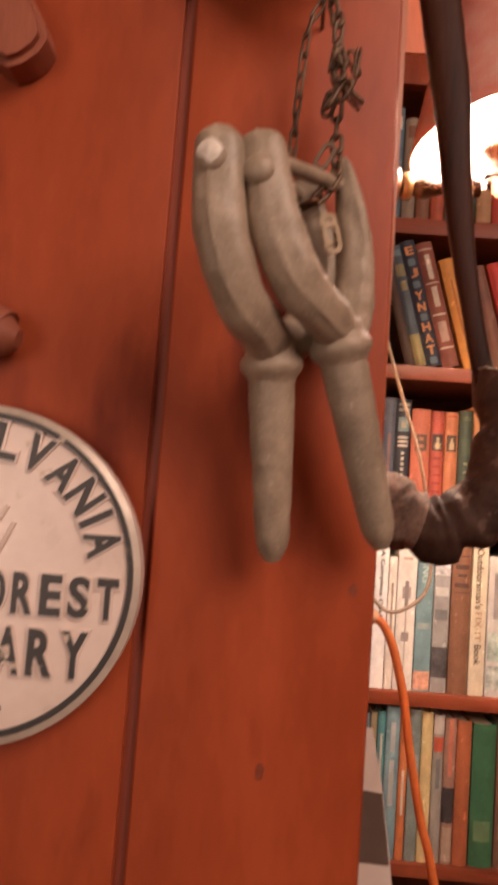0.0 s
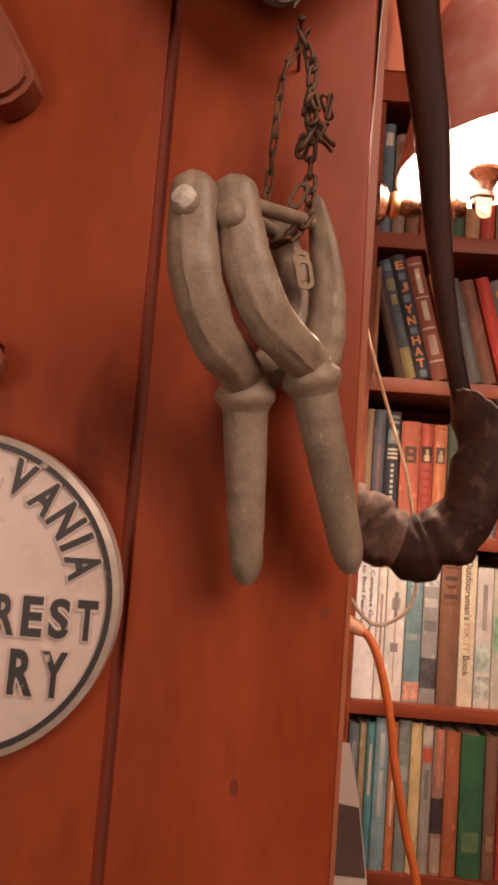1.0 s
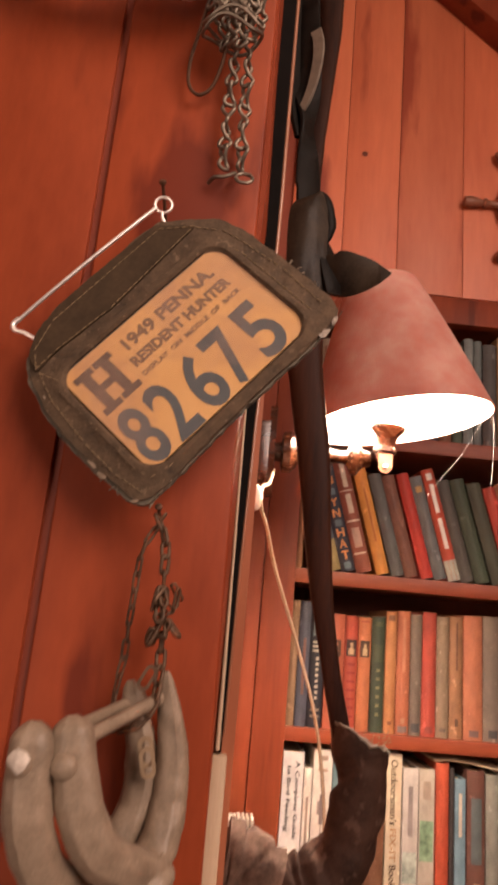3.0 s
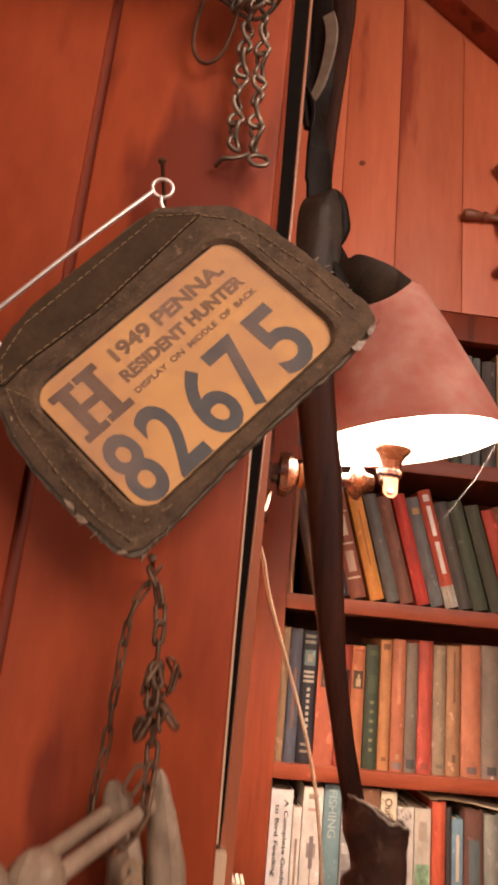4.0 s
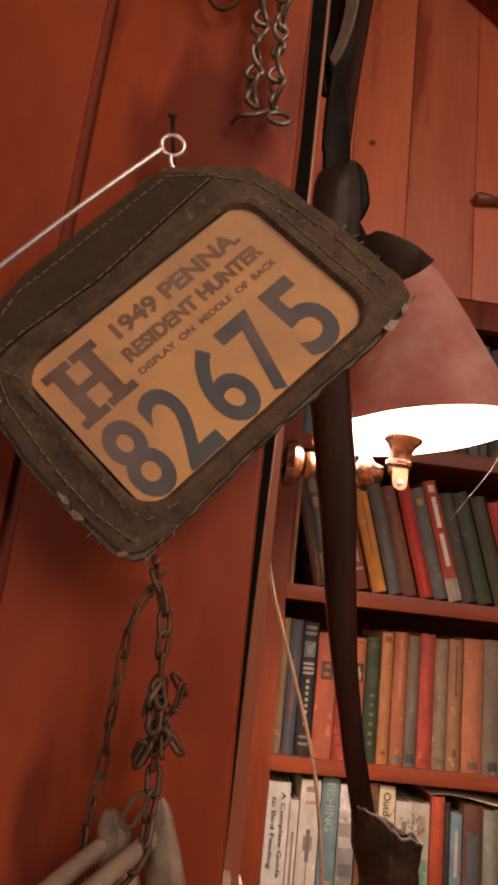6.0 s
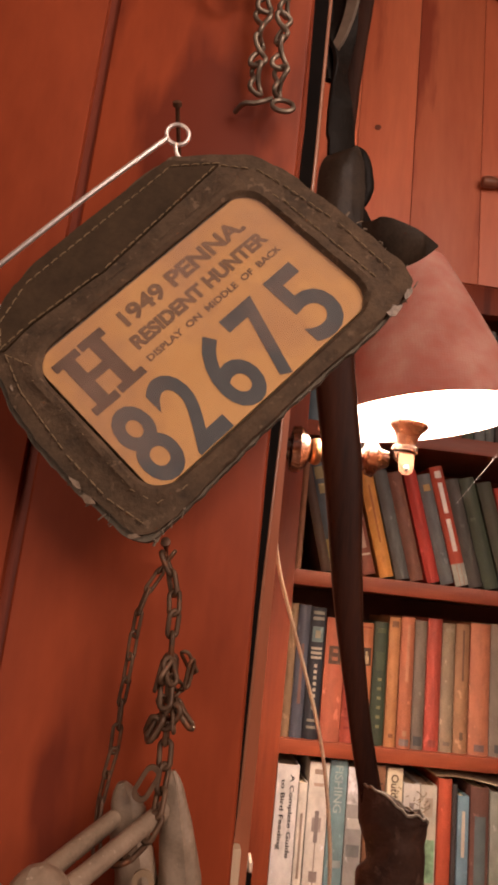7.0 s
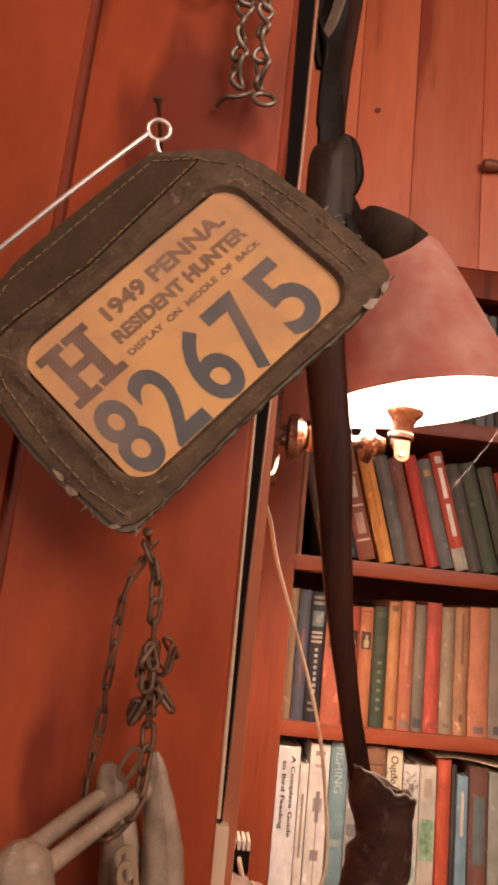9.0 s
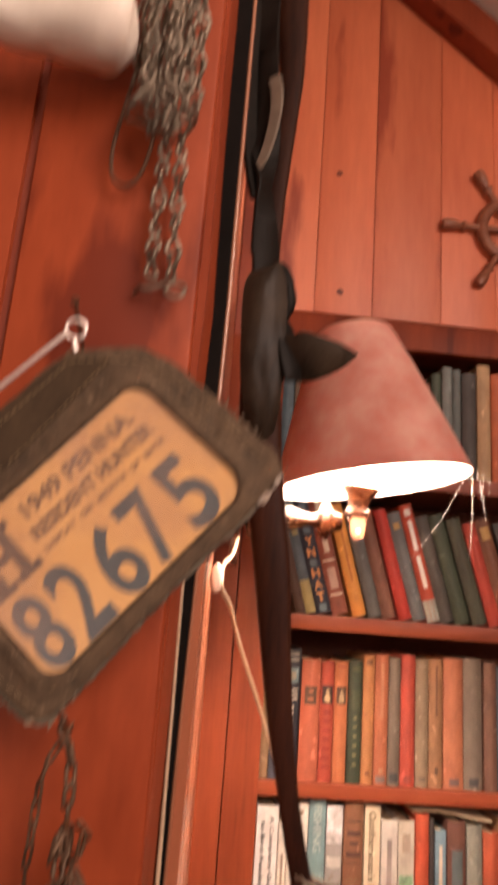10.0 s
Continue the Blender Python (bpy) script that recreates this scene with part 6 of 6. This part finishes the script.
# ---- carved wooden pieces beside the sign ----
arm = thing("wood_carving", (-0.13, WALL, 1.72), "reddish carved wooden arm fixed slantwise on the wall", "wood carving")
bm = bmesh.new()
m = axes((-0.1065, WALL + 0.001, 1.6835), (-0.62, 0, 0.80), (0.80, 0, 0.62))
slab(bm, rounded([(-0.004, -0.013), (0.002, -0.0150), (0.20, -0.030), (0.20, 0.030), (0.010, 0.0130), (-0.004, 0.010)], 60), -0.018, 0.001, m)
bmesh.ops.bevel(bm, geom=[e for e in bm.edges if e.calc_face_angle(0) > 1.0], offset=0.003, segments=2, affect="EDGES")
part("body", bm, CARVED, arm)
peg2 = thing("wood_carving", (-0.115, WALL, 1.562), "rounded reddish wooden knob end on the wall", "wood carving")
pts = smooth_path([(-0.20, 0.278, 1.575, 0.010), (-0.15, 0.277, 1.569, 0.0115), (-0.112, 0.277, 1.562, 0.0115), (-0.105, 0.277, 1.560, 0.0095), (-0.0990, 0.277, 1.559, 0.004)], 30)
part("body", tube(bmesh.new(), pts, [v[3] for v in pts], 16), CARVED, peg2)
part("dowel", lathe(bmesh.new(), [(0, 0.006), (1, 0.006)], (-0.15, 0.271, 1.568), (-0.15, WALL + 0.003, 1.568), 12), CARVED, peg2)

# ---- pale card behind the stile ----
card = thing("paper_card", (0.078, 0.40, 1.33), "pale paper card with a dark band tucked behind the stile", "card")
m = axes((0.0600, 0.4000, 1.2600), (1, 0, -0.02), (0.20, 0, 1))
part("sheet", slab(bmesh.new(), [(0, 0), (0.038, 0), (0.031, 0.045), (0.0235, 0.085), (0.016, 0.115), (-0.01, 0.115)], 0, 0.0012, m), surface("off_white_card", (0.55, 0.47, 0.40), (0.66, 0.58, 0.5), 0.6, 20, vary=0.0), card, smooth=False)
part("dark_band", slab(bmesh.new(), [(0.001, 0.042), (0.0308, 0.042), (0.0240, 0.080), (-0.005, 0.083)], 0.0013, 0.0018, m), surface("dark_print", (0.09, 0.06, 0.045), (0.13, 0.09, 0.07), 0.6, 20, vary=0.0), card, smooth=False)
part("holder_tack", lathe(bmesh.new(), [(0, 0.003), (1, 0.003)], (0.0640, 0.3735, 1.352), (0.0640, 0.401, 1.352), 10), NAIL_IRON, card)

# ---- lamps out of view: assumed ceiling lamp, added fill lamp ----
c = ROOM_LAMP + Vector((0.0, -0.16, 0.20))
ceiling_lamp = thing("ceiling_lamp", (c.x, c.y, 3.0), "assumed ceiling lamp out of view, with a lit round globe", "lamp")
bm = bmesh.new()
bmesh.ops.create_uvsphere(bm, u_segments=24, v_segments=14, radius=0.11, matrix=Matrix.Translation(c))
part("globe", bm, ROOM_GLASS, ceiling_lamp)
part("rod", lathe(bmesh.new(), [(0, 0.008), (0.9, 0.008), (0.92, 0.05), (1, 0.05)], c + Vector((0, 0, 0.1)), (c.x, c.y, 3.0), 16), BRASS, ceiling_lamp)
# Invented globe and pole that give the added fill light a body.
c = FILL_LAMP + Vector((-0.06, -0.20, 0.0))
fill_stand = thing("fill_stand", (c.x, c.y, 0.0), "added fill lamp out of view, shaped as a brass floor lamp", "lamp")
bm = bmesh.new()
bmesh.ops.create_uvsphere(bm, u_segments=24, v_segments=14, radius=0.12, matrix=Matrix.Translation(c))
part("globe", bm, ROOM_GLASS, fill_stand)
part("pole", lathe(bmesh.new(), [(0, 0.13), (0.012, 0.13), (0.02, 0.02), (0.03, 0.011), (0.96, 0.011), (1, 0.03)], (c.x, c.y, 0.0), c + Vector((0, 0, -0.1)), 20), BRASS, fill_stand)


# ---- boards of the walls ----
def boards(parent, cuts, y0, y1, z0, z1, material, gap, bevel):
    for x0, x1 in zip(cuts, cuts[1:]):
        part("board", boxed(x0 + gap / 2, x1 - gap / 2, y0, y1, z0, z1, bevel), material, parent)


bm = bmesh.new()
rows = []
for z, x in BOARD_END:
    rows.append([bm.verts.new(c) for c in ((-0.0388, WALL + 0.012, z), (-0.0388, WALL + 0.0009, z), (-0.0379, WALL, z), (x - 0.0030, WALL, z), (x - 0.0012, WALL + 0.0006, z), (x - 0.0003, WALL + 0.0020, z), (x, WALL + 0.0040, z), (x, WALL + 0.012, z))])
for a, b in zip(rows, rows[1:]):
    for k in range(8):
        bm.faces.new((a[k], a[(k + 1) % 8], b[(k + 1) % 8], b[k]))
bm.faces.new(rows[0][::-1])
bm.faces.new(rows[-1])
bmesh.ops.recalc_face_normals(bm, faces=bm.faces[:])
part("board", bm, RED_BOARD, wall_near)
boards(wall_near, [-2.48, -2.30, -2.11, -1.93, -1.73, -1.55, -1.36, -1.17, -0.98, -0.80, -0.61, -0.42, -0.235, -0.0418], WALL, WALL + 0.012, 0.0, 3.0, RED_BOARD, 0.0036, 0.0009)
bm = bmesh.new()
rows = [[bm.verts.new(c) for c in ((0.045, WALL + 0.0305, z), (x - 0.004, WALL + 0.0305, z), (x, 0.3655, z), (0.045, 0.3655, z))] for z, x in ((0.0, 0.0580), (1.60, 0.0575), (1.82, 0.0578), (1.94, 0.0612), (2.07, 0.0590), (3.0, 0.0580))]
for a, b in zip(rows, rows[1:]):
    for k in range(4):
        bm.faces.new((a[k], a[(k + 1) % 4], b[(k + 1) % 4], b[k]))
bm.faces.new(rows[0][::-1])
bm.faces.new(rows[-1])
part("end_cap", bm, RED_BOARD, wall_near, smooth=False)
# dark knots in the boards
for x, z, r in ((0.0130, 1.3900, 0.0024), (0.0465, 1.4655, 0.0019), (-0.0900, 1.3300, 0.0028)):
    bm = bmesh.new()
    slab(bm, [(r * (0.8 + 0.14 * math.sin(2 * a + z * 40) + 0.08 * math.sin(5 * a)) * math.cos(a), r * 1.45 * math.sin(a)) for a in [2 * math.pi * k / 20 for k in range(20)]], -0.0002, 0.0002, axes((x, WALL, z), (1, 0, 0), (0, 0, 1)))
    part("wood_knot", bm, BOARD_KNOT, wall_near, smooth=False)
boards(wall_back, [0.143, 0.256, 0.376, 0.521, 0.640, 0.762, 0.90, 1.02, 1.15, 1.30, 1.44, 1.60], BACK_WALL, BACK_WALL + 0.0135, 2.359, 3.9, RED_PINE, 0.0010, 0.0010)
for x, z, r in ((0.296, 2.686, 0.0075), (0.308, 2.408, 0.0080)):
    bm = bmesh.new()
    slab(bm, [(r * (0.85 + 0.1 * math.sin(2 * a + z * 40)) * math.cos(a), r * 0.85 * math.sin(a)) for a in [2 * math.pi * k / 16 for k in range(16)]], 0, 0.0014, axes((x, BACK_WALL, z), (1, 0, 0), (0, 0, 1)))
    part("wood_knot", bm, surface("dark_pine_knot", (0.10, 0.025, 0.012), (0.17, 0.04, 0.02), 0.5, 120, vary=0.0), wall_back, smooth=False)
